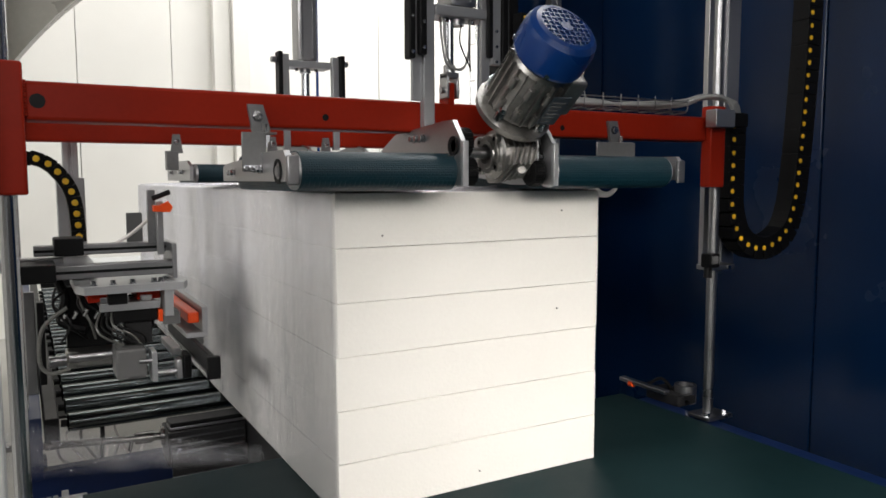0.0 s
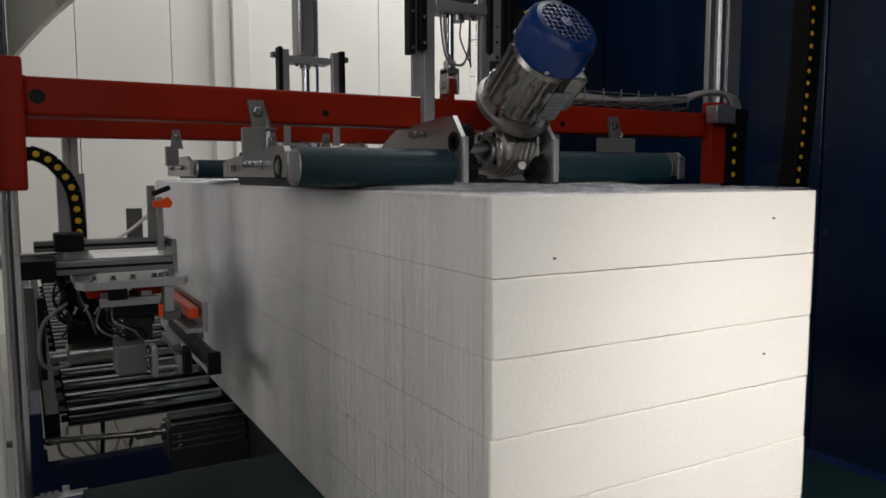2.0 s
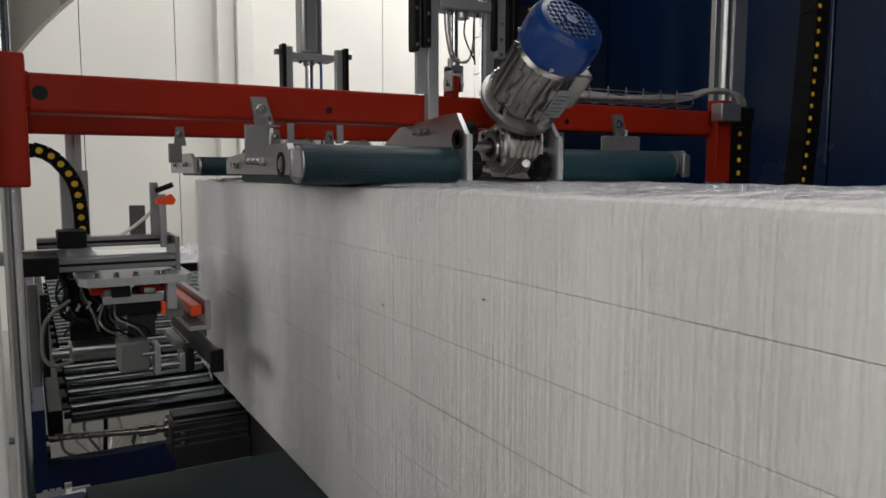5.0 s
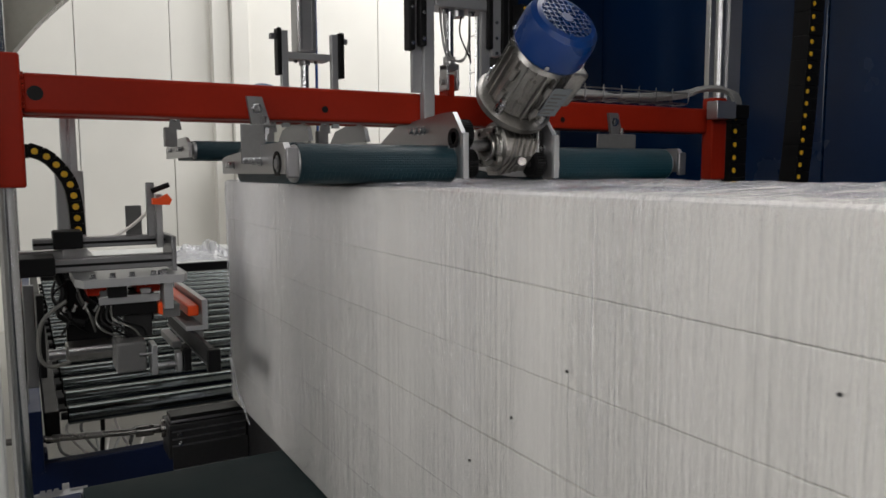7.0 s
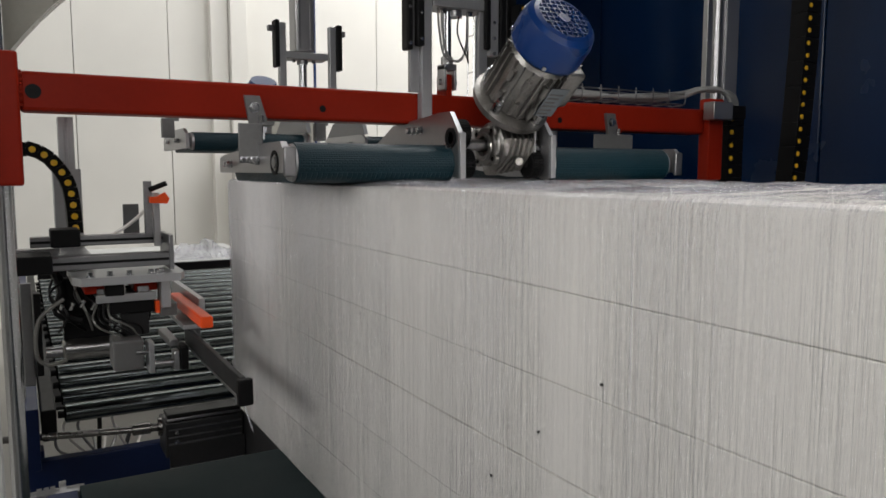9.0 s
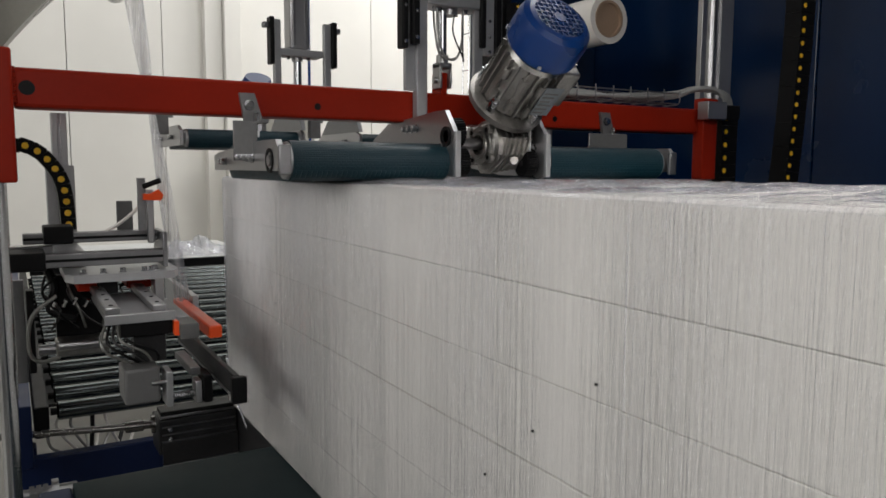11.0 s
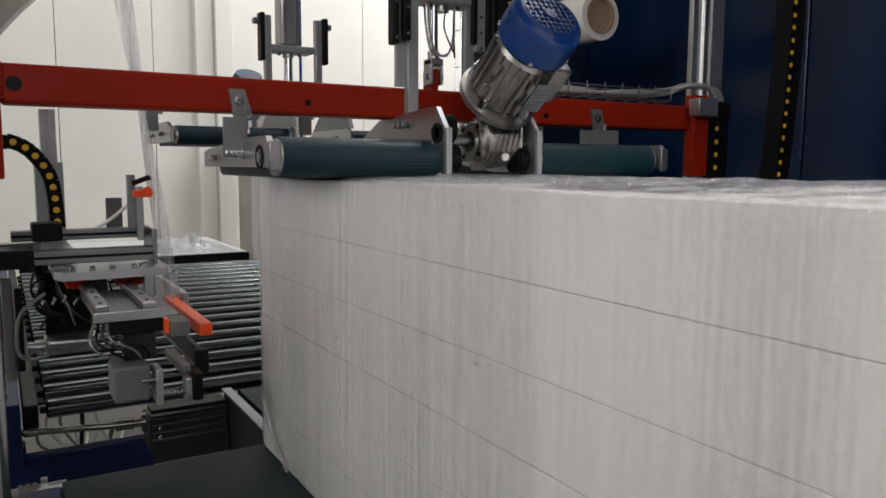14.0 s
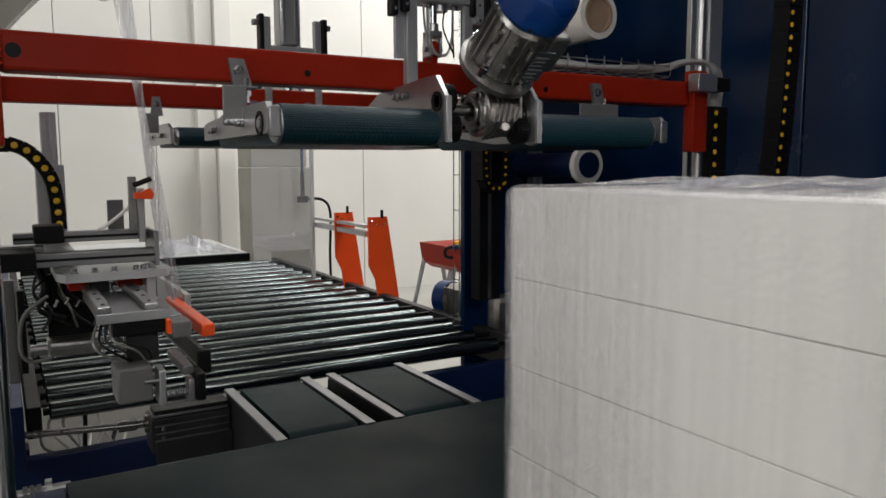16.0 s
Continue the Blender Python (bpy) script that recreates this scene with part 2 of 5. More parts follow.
def turned(bm, p, axis, profile, seg=32):
    """A turned body: profile is a run of (along, radius) from p along axis."""
    m = Matrix.Translation(p) @ Vector(axis).to_track_quat("Z", "Y").to_matrix().to_4x4()
    rings = []
    for h, r in profile:
        rings.append([bm.verts.new(m @ Vector((r * math.cos(2 * math.pi * i / seg), r * math.sin(2 * math.pi * i / seg), h))) for i in range(seg)])
    for a, b in zip(rings, rings[1:]):
        for i in range(seg):
            bm.faces.new((a[i], a[(i + 1) % seg], b[(i + 1) % seg], b[i]))
    bm.faces.new(rings[0][::-1])
    bm.faces.new(rings[-1])
    return bm


def plate(bm, outline, axis, a, b):
    """A flat plate: an outline in the two other axes, from a to b along axis."""
    def at(u, v, w):
        return {"x": (w, u, v), "y": (u, w, v), "z": (u, v, w)}[axis]
    lo, hi = [bm.verts.new(at(u, v, a)) for u, v in outline], [bm.verts.new(at(u, v, b)) for u, v in outline]
    bm.faces.new(lo), bm.faces.new(hi[::-1])
    k = len(outline)
    for i in range(k):
        bm.faces.new((lo[i], hi[i], hi[(i + 1) % k], lo[(i + 1) % k]))
    bmesh.ops.recalc_face_normals(bm, faces=bm.faces[:])
    return bm


def bolt(bm, p, axis, r=0.006, h=0.005):
    """A hexagon head on a washer."""
    turned(bm, p, axis, [(0, r * 1.4), (0.0015, r * 1.4), (0.0016, r), (0.0016 + h, r), (0.0022 + h, r * 0.8)], 6)
    return bm


def tube(bm, points, r, seg=8):
    """A bent round tube or cable along smooth points."""
    pts = [Vector(p) for p in points]
    fine = []
    for i in range(len(pts) - 1):
        p0, p1, p2, p3 = pts[max(i - 1, 0)], pts[i], pts[i + 1], pts[min(i + 2, len(pts) - 1)]
        for k in range(6):
            s = k / 6
            fine.append(0.5 * ((2 * p1) + (p2 - p0) * s + (2 * p0 - 5 * p1 + 4 * p2 - p3) * s * s + (3 * p1 - p0 - 3 * p2 + p3) * s ** 3))
    fine.append(pts[-1])
    rings = []
    for i, p in enumerate(fine):
        d = (fine[min(i + 1, len(fine) - 1)] - fine[max(i - 1, 0)]).normalized()
        u = d.orthogonal().normalized() if not rings else (u - d * u.dot(d)).normalized()
        v = d.cross(u)
        rings.append([bm.verts.new(p + r * (math.cos(2 * math.pi * k / seg) * u + math.sin(2 * math.pi * k / seg) * v)) for k in range(seg)])
    for a, b in zip(rings, rings[1:]):
        for k in range(seg):
            bm.faces.new((a[k], a[(k + 1) % seg], b[(k + 1) % seg], b[k]))
    bm.faces.new(rings[0][::-1]), bm.faces.new(rings[-1])
    return bm


def mesh_of(name, bm, mat, smooth=True):
    me = bpy.data.meshes.new(name)
    bmesh.ops.recalc_face_normals(bm, faces=bm.faces[:])
    bm.to_mesh(me)
    bm.free()
    me.materials.append(mat)
    if smooth and len(me.polygons):
        me.polygons.foreach_set("use_smooth", [True] * len(me.polygons))
        me.set_sharp_from_angle(angle=radians(20))
    return me


def part(name, bm, mat, parent, label=""):
    """One mesh object under a thing or under a part."""
    ob = new(name, mesh_of(name, bm, mat))
    ob.parent = parent
    if parent.parent is None and parent.type == "EMPTY":
        ob.location = -parent.location
    return tagged(ob, label)


def thing(name, label, category, at=(0, 0, 0), group="", kind=""):
    ob = new(name)
    ob.location = at
    ob.empty_display_size = 0.05
    return tagged(ob, label, category, group, kind)


def single(name, bm, mat, label, category, group="", kind=""):
    return tagged(new(name, mesh_of(name, bm, mat)), label, category, group, kind)


def bolts(parent, points, axis, r=0.006, h=0.005, name="bolt"):
    """Separate bolts that share one shape."""
    bm = B()
    bolt(bm, (0, 0, 0), axis, r, h)
    me = mesh_of(name, bm, CHROME)
    for p in points:
        ob = new(name, me)
        ob.parent = parent
        base = Vector((0, 0, 0)) if parent.parent else parent.location
        ob.location = Vector(p) - base


def B():
    return bmesh.new()


# ---- the hall ----
FL = -0.8
single("floor", box(B(), -6, 8, -7, 6.6, FL - 0.2, FL), FLOOR, "light grey polished concrete hall floor", "floor", kind="structure")
wall_north = thing("wall_north", "cream white insulated wall panels with fine vertical joints", "wall", (0, 6.4, FL), kind="structure")
WALL_X = [-5.96, -4.9, -4.07, -3.25, -2.43, -1.61, -0.80, 0.022, 0.846, 1.57, 3.02, 5.2, 6.3, 7.96]
for a, b in zip(WALL_X, WALL_X[1:]):
    part("panel", box(B(), a + 0.003, b - 0.003, 6.4, 6.5, FL, 5.1, 0.004), WALL, wall_north)
part("backing", box(B(), -6, 8, 6.5, 6.6, FL, 5.2), WALL, wall_north)
# south, west and east walls and the roof are unseen and close the hall
single("wall_south", box(B(), -6, 8, -7.1, -7, FL, 5.2), DARK_WALL, "unseen closing wall behind the camera, coloured dark for reflections", "wall", kind="structure")
single("wall_west", box(B(), -6.1, -6, -7, 6.6, FL, 5.2), WALL, "cream white hall wall beside the line", "wall", kind="structure")
single("wall_east", box(B(), 8, 8.1, -7, 6.6, FL, 5.2), WALL, "cream white hall wall beyond the machine", "wall", kind="structure")
single("ceiling", box(B(), -6.1, 8.1, -7.1, 6.6, 5.2, 5.3), CEIL, "unseen closing roof of the hall, coloured dark as if unlit", "ceiling", kind="structure")
pil = thing("pilaster", "cream steel column cladding standing before the wall", "column", (1.3, 6.3, FL), kind="structure")
part("wide_face", box(B(), 1.22, 1.385, 6.28, 6.4, FL, 5.1, 0.005), WALL, pil)
part("narrow_face", box(B(), 1.39, 1.55, 6.20, 6.4, FL, 5.1, 0.005), WALL, pil)
pier = thing("concrete_column", "raw grey concrete pier with formwork stains", "pier", (1.6, 5.2, FL), kind="structure")
part("lower_block", box(B(), 1.347, 1.888, 5.0, 5.4, FL, 0.600, 0.01), CONCRETE, pier)
part("upper_block", box(B(), 1.350, 1.84, 5.0, 5.4, 0.604, 1.3, 0.01), CONCRETE, pier)

# ---- blue machine enclosure ----
enc = thing("machine_enclosure", "dark blue glossy painted sheet metal enclosure", "enclosure", (1.6, 0, FL))
part("back_panel", box(B(), 1.06, 1.658, 1.20, 1.23, FL, 2.6, 0.004), BLUE, enc)
for a, b in ((-2.2, -1.0), (-0.995, 0.2), (0.205, 1.235)):
    part("side_panel", box(B(), 1.66, 1.69, a, b, FL, 2.6, 0.004), BLUE, enc)

# ---- outfeed belt conveyor ----
outfeed = thing("outfeed_conveyor", "dark green flat belt conveyor in a blue steel frame", "conveyor", (0.3, -1.2, FL))
bm = B()
plate(bm, [(0.34 + 0.03 * math.sin(a), -0.03 + 0.03 * math.cos(a)) for a in [math.pi * k / 12 for k in range(13)]]
      + [(-3.0, -0.06), (-3.0, 0.0)], "x", -0.40, 1.0)
part("belt", bm, BELT, outfeed, "dark green rubber belt, lightly scuffed")
part("side_beam", box(B(), 1.003, 1.06, -3.0, 0.30, -0.14, -0.006, 0.004), BLUE_FRAME, outfeed)
part("side_beam", box(B(), -0.46, -0.403, -3.0, 0.36, -0.14, -0.012, 0.004), BLUE_FRAME, outfeed)
part("cross_beam", box(B(), -0.46, 1.06, 0.40, 0.46, -0.20, -0.09, 0.004), BLUE_FRAME, outfeed)
for x in (-0.43, 1.03):
    for y in (-2.6, 0.1):
        part("leg", box(B(), x - 0.03, x + 0.03, y - 0.03, y + 0.03, FL, -0.14, 0.004), BLUE_FRAME, outfeed)
bm = B()
rod(bm, (-0.50, 0.40, -0.03), (-0.39, 0.40, -0.03), 0.012)
rod(bm, (-0.435, 0.40, -0.03), (-0.423, 0.40, -0.03), 0.024)
for k in range(3):
    rod(bm, (-0.475 + 0.012 * k, 0.40, -0.03), (-0.466 + 0.012 * k, 0.40, -0.03), 0.018, seg=6)
part("tension_screw", bm, STEEL, outfeed, "bare steel belt tensioning screw and nuts")

# ---- infeed roller conveyor ----
infeed = thing("roller_conveyor", "driven roller conveyor with zinc plated rollers", "conveyor", (0.3, 2.2, FL))
for x0, x1, nm in ((-0.50, -0.46, "side_frame"), (1.10, 1.14, "side_frame")):
    part(nm, box(B(), x0, x1, 0.82, 3.75, -0.13, 0.03 if x0 < 0 else -0.012, 0.003), BLUE_FRAME if x0 < 0 else DARK_STEEL, infeed)
part("chain_guard", box(B(), -0.455, -0.42, 0.86, 3.75, -0.07, 0.012, 0.004), BLACK, infeed, "black plastic drive chain guard")
roller_mesh = None
y = 0.935
while y < 3.7:
    if roller_mesh is None:
        bm = B()
        turned(bm, (-0.40, 0, 0), (1, 0, 0), [(0, 0.018), (0.004, 0.0245), (1.426, 0.0245), (1.43, 0.018)], 20)
        roller_mesh = mesh_of("roller", bm, ZINC)
        bm = B()
        rod(bm, (-0.415, 0, 0), (1.10, 0, 0), 0.010, seg=14)
        hub_mesh = mesh_of("roller_shaft", bm, BLACK)
    ob = new("roller", roller_mesh)
    ob.parent, ob.location = infeed, Vector((0, y, -0.0255)) - infeed.location
    hub = new("roller_shaft", hub_mesh)
    hub.parent, hub.location = ob, (0, 0, 0)
    y += 0.155
for x in (-0.48, 1.12):
    for yy in (1.0, 3.5):
        part("leg", box(B(), x - 0.03, x + 0.03, yy - 0.03, yy + 0.03, FL, -0.13, 0.004), BLUE_FRAME, infeed)
# dark sheet added in place of the shade between and under the rollers
part("under_shade", box(B(), -0.45, 1.09, 1.32, 3.74, -0.125, -0.115), DARK_STEEL, infeed, "dark sheet standing in for the shade under the rollers")
part("end_beam", box(B(), 0.03, 1.14, 0.862, 0.90, -0.26, -0.07, 0.004), BLUE_FRAME, infeed, "dark blue painted cross beam")
part("end_beam", box(B(), -0.50, 0.028, 0.862, 0.90, -0.26, -0.122, 0.004), BLUE_FRAME, infeed, "dark blue painted cross beam")
lines = thing("loose_cables", "pale cables hanging under the roller end", "cable", (-0.35, 0.95, -0.1))
rnd = random.Random(7)
for k in range(5):
    x = -0.42 + 0.035 * k
    part("cable", tube(B(), [(x, 0.95, -0.03), (x + rnd.uniform(-0.02, 0.03), 0.97, -0.08), (x + rnd.uniform(0.0, 0.06), 1.0, -0.15 - 0.01 * k), (x + 0.06 + rnd.uniform(0, 0.05), 1.05, -0.19), (x + 0.10, 1.15, -0.16)], 0.004 if k != 3 else 0.006, 8), (GREY_CABLE, PAPER, GREY_CABLE, BLACK, PAPER)[k], lines)
# film sheet lying on a table at the far end
table = thing("end_table", "steel table edge with crumpled clear film on it", "table", (0.7, 4.0, FL))
part("tabletop", box(B(), -0.4, 0.955, 3.8, 4.9, 0.0, 0.032, 0.004), PALE, table)
part("edge_strip", box(B(), -0.4, 0.965, 3.775, 3.797, -0.03, 0.026, 0.003), BLACK, table)
for x in (-0.35, 1.0):
    part("leg", box(B(), x - 0.03, x + 0.03, 4.2, 4.26, FL, -0.001, 0.003), DARK_STEEL, table)
loose = B()
grid = [[loose.verts.new((0.35 + 0.028 * i, 3.83 + 0.035 * j, 0.034 + max(0.0, 0.05 + 0.11 * noise.noise((i * 0.42, j * 0.5, 2.2))) * math.sin(math.pi * i / 20) * math.sin(math.pi * j / 18))) for j in range(19)] for i in range(21)]
for i in range(20):
    for j in range(18):
        loose.faces.new((grid[i][j], grid[i + 1][j], grid[i + 1][j + 1], grid[i][j + 1]))
single("crumpled_film", loose, WEB, "crumpled sheet of clear film lying on the table", "film")


# ---- transfer belts between the two conveyors ----
transfer = thing("transfer_conveyor", "two short dark transfer belts between alu side plates", "conveyor", (0.3, 0.6, -0.2))
for x0, x1 in ((0.035, 0.255), (0.335, 0.56)):
    bm = B()
    prof = [(0.40 + 0.03 * -math.sin(a), -0.032 + 0.03 * math.cos(a)) for a in [math.pi * k / 10 for k in range(11)]]
    prof += [(0.78 + 0.02 * math.sin(a), -0.027 - 0.025 * math.cos(a)) for a in [math.pi * k / 10 for k in range(11)]]
    plate(bm, prof, "x", x0 + 0.03, x1 - 0.02)
    part("belt", bm, BELT, transfer, "dark green short belt")
    for x in (x0, x1):
        part("side_plate", plate(B(), [(0.36, -0.09), (0.36, -0.02), (0.37, -0.004), (0.79, -0.004), (0.80, -0.02), (0.80, -0.20), (0.42, -0.20)], "x", x - 0.008, x + 0.008), DARK_STEEL, transfer)
        part("slide_rail", box(B(), x - 0.013, x + 0.013, 0.345, 0.80, -0.004, 0.003, 0.001), ALU_MATT, transfer, "bare aluminium slide strip")
part("cross_shaft", rod(B(), (-0.54, 0.86, -0.048), (-0.235, 0.81, -0.058), 0.009), DARK_CHROME, transfer, "dark turned drive shaft")
bm = B()
turned(bm, (-0.25, 0.812, -0.058), (1, -0.1, 0), [(0, 0.010), (0.002, 0.015), (0.045, 0.015), (0.047, 0.011), (0.062, 0.011), (0.064, 0.024), (0.082, 0.024)], 20)
part("shaft_coupling", bm, DARK_CHROME, transfer)
bm = B()
box(bm, -0.178, 0.022, 0.742, 0.84, -0.125, -0.034, 0.003)
part("drive_housing", bm, DARK_STEEL, transfer, "dark steel linear drive housing")
part("slot_bar", box(B(), -0.172, 0.018, 0.738, 0.80, -0.022, -0.010, 0.002), BLACK, transfer)
part("toothed_rack", box(B(), -0.172, 0.018, 0.745, 0.80, -0.031, -0.024, 0.001), STEEL, transfer)
part("lower_cover", box(B(), -0.170, 0.024, 0.735, 0.7415, -0.150, -0.092, 0.001), DARK_STEEL, transfer)
for z in (-0.052, -0.072, -0.090):
    part("housing_groove", box(B(), -0.170, 0.018, 0.7395, 0.7425, z - 0.002, z + 0.002), ALU_MATT, transfer)
part("mount_bar", box(B(), -0.170, 0.024, 0.730, 0.741, -0.158, -0.151, 0.001), CUT, transfer)
bolts(transfer, [(-0.15, 0.7415, -0.06), (-0.15, 0.7415, -0.085)], (0, -1, 0), 0.005, 0.006)
part("support", box(B(), 0.0, 0.6, 0.50, 0.70, -0.30, -0.21, 0.004), BLUE_FRAME, transfer)

# ---- the pack of foam boards ----
PACK_L, PACK_W, LAYER = 2.5, 0.60, 0.0985
pack = thing("foam_pack", "stack of white foam boards wound in clear stretch film", "pack", (0.3, 0, 0))
rnd = random.Random(4)
for k in range(6):
    dx = rnd.uniform(-0.0015, 0.0015)
    bm = box(B(), dx, PACK_W + dx, rnd.uniform(0, 0.002), PACK_L, k * LAYER + 0.0004, (k + 1) * LAYER - 0.0004)
    # the film squeezes the tail edges round
    tail = [e for e in bm.edges if all(v.co.y > PACK_L - 0.01 for v in e.verts) and (abs(e.verts[0].co.x - e.verts[1].co.x) < 0.01 or (k == 5 and e.verts[0].co.z > (k + 0.5) * LAYER))]
    bmesh.ops.bevel(bm, geom=tail, offset=0.024, segments=5, profile=0.5, affect="EDGES")
    rims = [e for e in bm.edges if e.calc_face_angle(0) > radians(50)]
    bmesh.ops.bevel(bm, geom=rims, offset=0.0015, segments=2, profile=0.5, affect="EDGES")
    part("foam_board", bm, FOAM, pack, "white expanded foam board")
bm = B()
# film sleeve, slightly slack, open at both ends
def sleeve(bm, off, y0, y1, steps):
    rings = []
    for i in range(steps + 1):
        yy = y0 + (y1 - y0) * i / steps
        h, w, c = 6 * LAYER, PACK_W, 0.009
        # the film draws in round both ends
        e = min(yy - y0, y1 - yy)
        o = off + 0.0009 * noise.noise((yy * 9.0, 0, 3)) - (0.0045 * (1 - e / 0.008) ** 2 if e < 0.008 else 0)
        if y1 - yy < 0.03:
            o -= 0.022 * (1 - math.sqrt(max(0.0, 1 - ((0.03 - y1 + yy) / 0.03) ** 2)))
        ring = []
        for cx, cz, a0 in ((w - c, h - c, 0), (c, h - c, 90), (c, c, 180), (w - c, c, 270)):
            for s in (0, 30, 60, 90):
                a = radians(a0 + s)
                ring.append(bm.verts.new((cx + (c + o) * math.cos(a), yy, cz + (c + (o if cz > c else min(o, 0))) * math.sin(a))))
        # creases across the top
        top = [bm.verts.new((w - c - (w - 2 * c) * q / 16, yy, h + o + max(0, 1 - abs(2 * q / 16 - 1) ** 6)
               * (0.001 + 0.0095 * noise.noise((q * 0.22, yy * 46 + q * 0.30, 1.7))))) for q in range(1, 16)] if e >= 0.008 else [
               bm.verts.new((w - c - (w - 2 * c) * q / 16, yy, h + o)) for q in range(1, 16)]
        ring[4:4] = top
        rings.append(ring)
    for a, b in zip(rings, rings[1:]):
        for k in range(len(a)):
            bm.faces.new((a[k], a[(k + 1) % len(a)], b[(k + 1) % len(a)], b[k]))
sleeve(bm, 0.004, 0.003, PACK_L + 0.006, 700)
part("film_sleeve", bm, FILM, pack, "clear stretch film with milky winding streaks")
bm = B()
for k in range(4):
    prev = None
    for i in range(15):
        q = i / 14
        yy, zz = PACK_L - 0.035 - 0.14 * q - 0.012 * k, 0.12 - 0.11 * q ** 0.7 - 0.006 * k
        row = [bm.verts.new((-0.006 - 0.004 * math.sin(math.pi * q) * (0.6 + 0.4 * math.sin(5 * q + 2 * k)) - 0.003 * abs(u), yy + 0.007 * u, zz + 0.007 * u + 0.004 * math.sin(9 * q + k))) for u in (-1, 0, 1)]
        if prev:
            for u in range(2):
                bm.faces.new((prev[u], prev[u + 1], row[u + 1], row[u]))
        prev = row
part("film_end", bm, WEB, pack, "loose gathered end of the clear film")
speck = mesh_of("dirt_speck", box(B(), -0.0015, 0.0015, -0.0012, 0.0012, -0.0014, 0.0014, 0.0005), DARK_STEEL)
for x, y, z in [(0.09, -0.001, 0.513), (0.49, -0.001, 0.345), (0.50, -0.001, 0.55), (0.30, -0.001, 0.03)] + [(-0.0045, a, b) for a, b in
        ((1.146, 0.336), (1.238, 0.254), (1.871, 0.02), (1.627, 0.385), (0.76, 0.465), (1.048, 0.413), (0.45, 0.2), (2.05, 0.33))]:
    ob = new("dirt_speck", speck)
    ob.parent, ob.location = pack, Vector((x, y, z)) - pack.location
    if x < 0:
        ob.rotation_euler = (0, 0, radians(90))
# ---- press units ----
def press_belt(parent, x0, x1, y0, y1, r, z0):
    """One short pressing belt: teal belt round two drums."""
    bm = B()
    prof = [(y0 - r * math.sin(a), z0 + r - r * math.cos(a)) for a in [math.pi * k / 16 for k in range(17)]]
    prof += [(y1 + r * math.sin(a), z0 + r + r * math.cos(a)) for a in [math.pi * k / 16 for k in range(17)]]
    plate(bm, prof, "x", x0, x1)
    part("press_belt", bm, DRUM, parent, "teal ribbed rubber pressing belt")
    for x, s in ((x0, -1), (x1, 1)):
        part("drum_collar", turned(B(), (x, y0, z0 + r), (s, 0, 0), [(0, r - 0.002), (0.006, r - 0.003), (0.010, r - 0.012)], 28), ALU, parent)


front = thing("front_press", "red press beam with teal belts and a blue geared motor", "press", (0.3, 0.08, 0.593))
part("beam", box(B(), -0.468, 0.982, 0.05, 0.11, 0.704, 0.763, 0.006), RED, front, "red painted square steel tube")
for x0, x1, y1 in ((-0.535, -0.468, 0.115), (0.982, 1.032, 0.068)):
    part("collar", box(B(), x0, x1, 0.035, y1, 0.593, 0.789, 0.004), RED, front, "red painted guide block")
# each bore is a black disc in place of the dark hole
for x, z, r in ((-0.450, 0.733, 0.011), (0.004, 0.7255, 0.006), (0.539, 0.7235, 0.006)):
    part("bore", rod(B(), (x, 0.0493, z), (x, 0.056, z), r), BLACK, front)
bm = B()
for k in range(12):
    box(bm, -0.47, -0.464, 0.044 + 0.002 * (k % 2), 0.052, 0.71 + k * 0.0045, 0.714 + k * 0.0045, 0.001)
part("weld_seam", bm, RED, front)
YD, RD, YB = -0.09, 0.032, 0.24
press_belt(front, -0.10, 0.178, YD, YB, RD, 0.596)
press_belt(front, 0.398, 0.688, YD, YB, RD, 0.596)
# outer bearing plates
for x0, x1, s in ((-0.128, -0.118, -1), (0.702, 0.711, 1)):
    pl = part("bearing_plate", plate(B(), [(-0.125, 0.612), (-0.13, 0.62), (-0.13, 0.648), (-0.118, 0.66), (-0.04, 0.66), (0.24, 0.645), (0.27, 0.64), (0.27, 0.612)], "x", x0, x1), ALU, front)
    xx = x0 if s < 0 else x1
    part("bearing", turned(B(), (xx, YD, 0.628), (s, 0, 0), [(-0.002, 0.019), (0.002, 0.019), (0.002, 0.014), (-0.001, 0.013)], 24), BLACK, pl)
    part("shaft_end", turned(B(), (xx, YD, 0.628), (s, 0, 0), [(-0.002, 0.009), (0.003, 0.009)], 16), STEEL, pl)
    bolts(pl, [(xx, 0.0, 0.632), (xx, 0.015, 0.632), (xx, 0.18, 0.628), (xx, 0.20, 0.628)], (s, 0, 0), 0.006, 0.008)
    part("end_block", box(B(), min(xx, xx - s * 0.02), max(xx, xx - s * 0.02), -0.136, -0.128, 0.606, 0.652, 0.003), ALU_MATT, pl)
# inner plates beside the motor
for x0, x1 in ((0.177, 0.186), (0.369, 0.378)):
    pl = part("side_plate", plate(B(), [(-0.135, 0.604), (-0.135, 0.68), (-0.105, 0.717), (-0.07, 0.717), (0.12, 0.703), (0.22, 0.66), (0.22, 0.63), (0.0, 0.604)], "x", x0, x1), ALU, front, "bare aluminium side plate")
    part("front_edge", box(B(), x0 - 0.0005, x1 + 0.001, -0.143, -0.135, 0.602, 0.680, 0.001), CUT, pl)
    bolts(pl, [(x0, 0.0, 0.69), (x0, 0.02, 0.69), (x0, 0.04, 0.69), (x0, -0.105, 0.655)], (-1, 0, 0), 0.006, 0.008, "bolt")
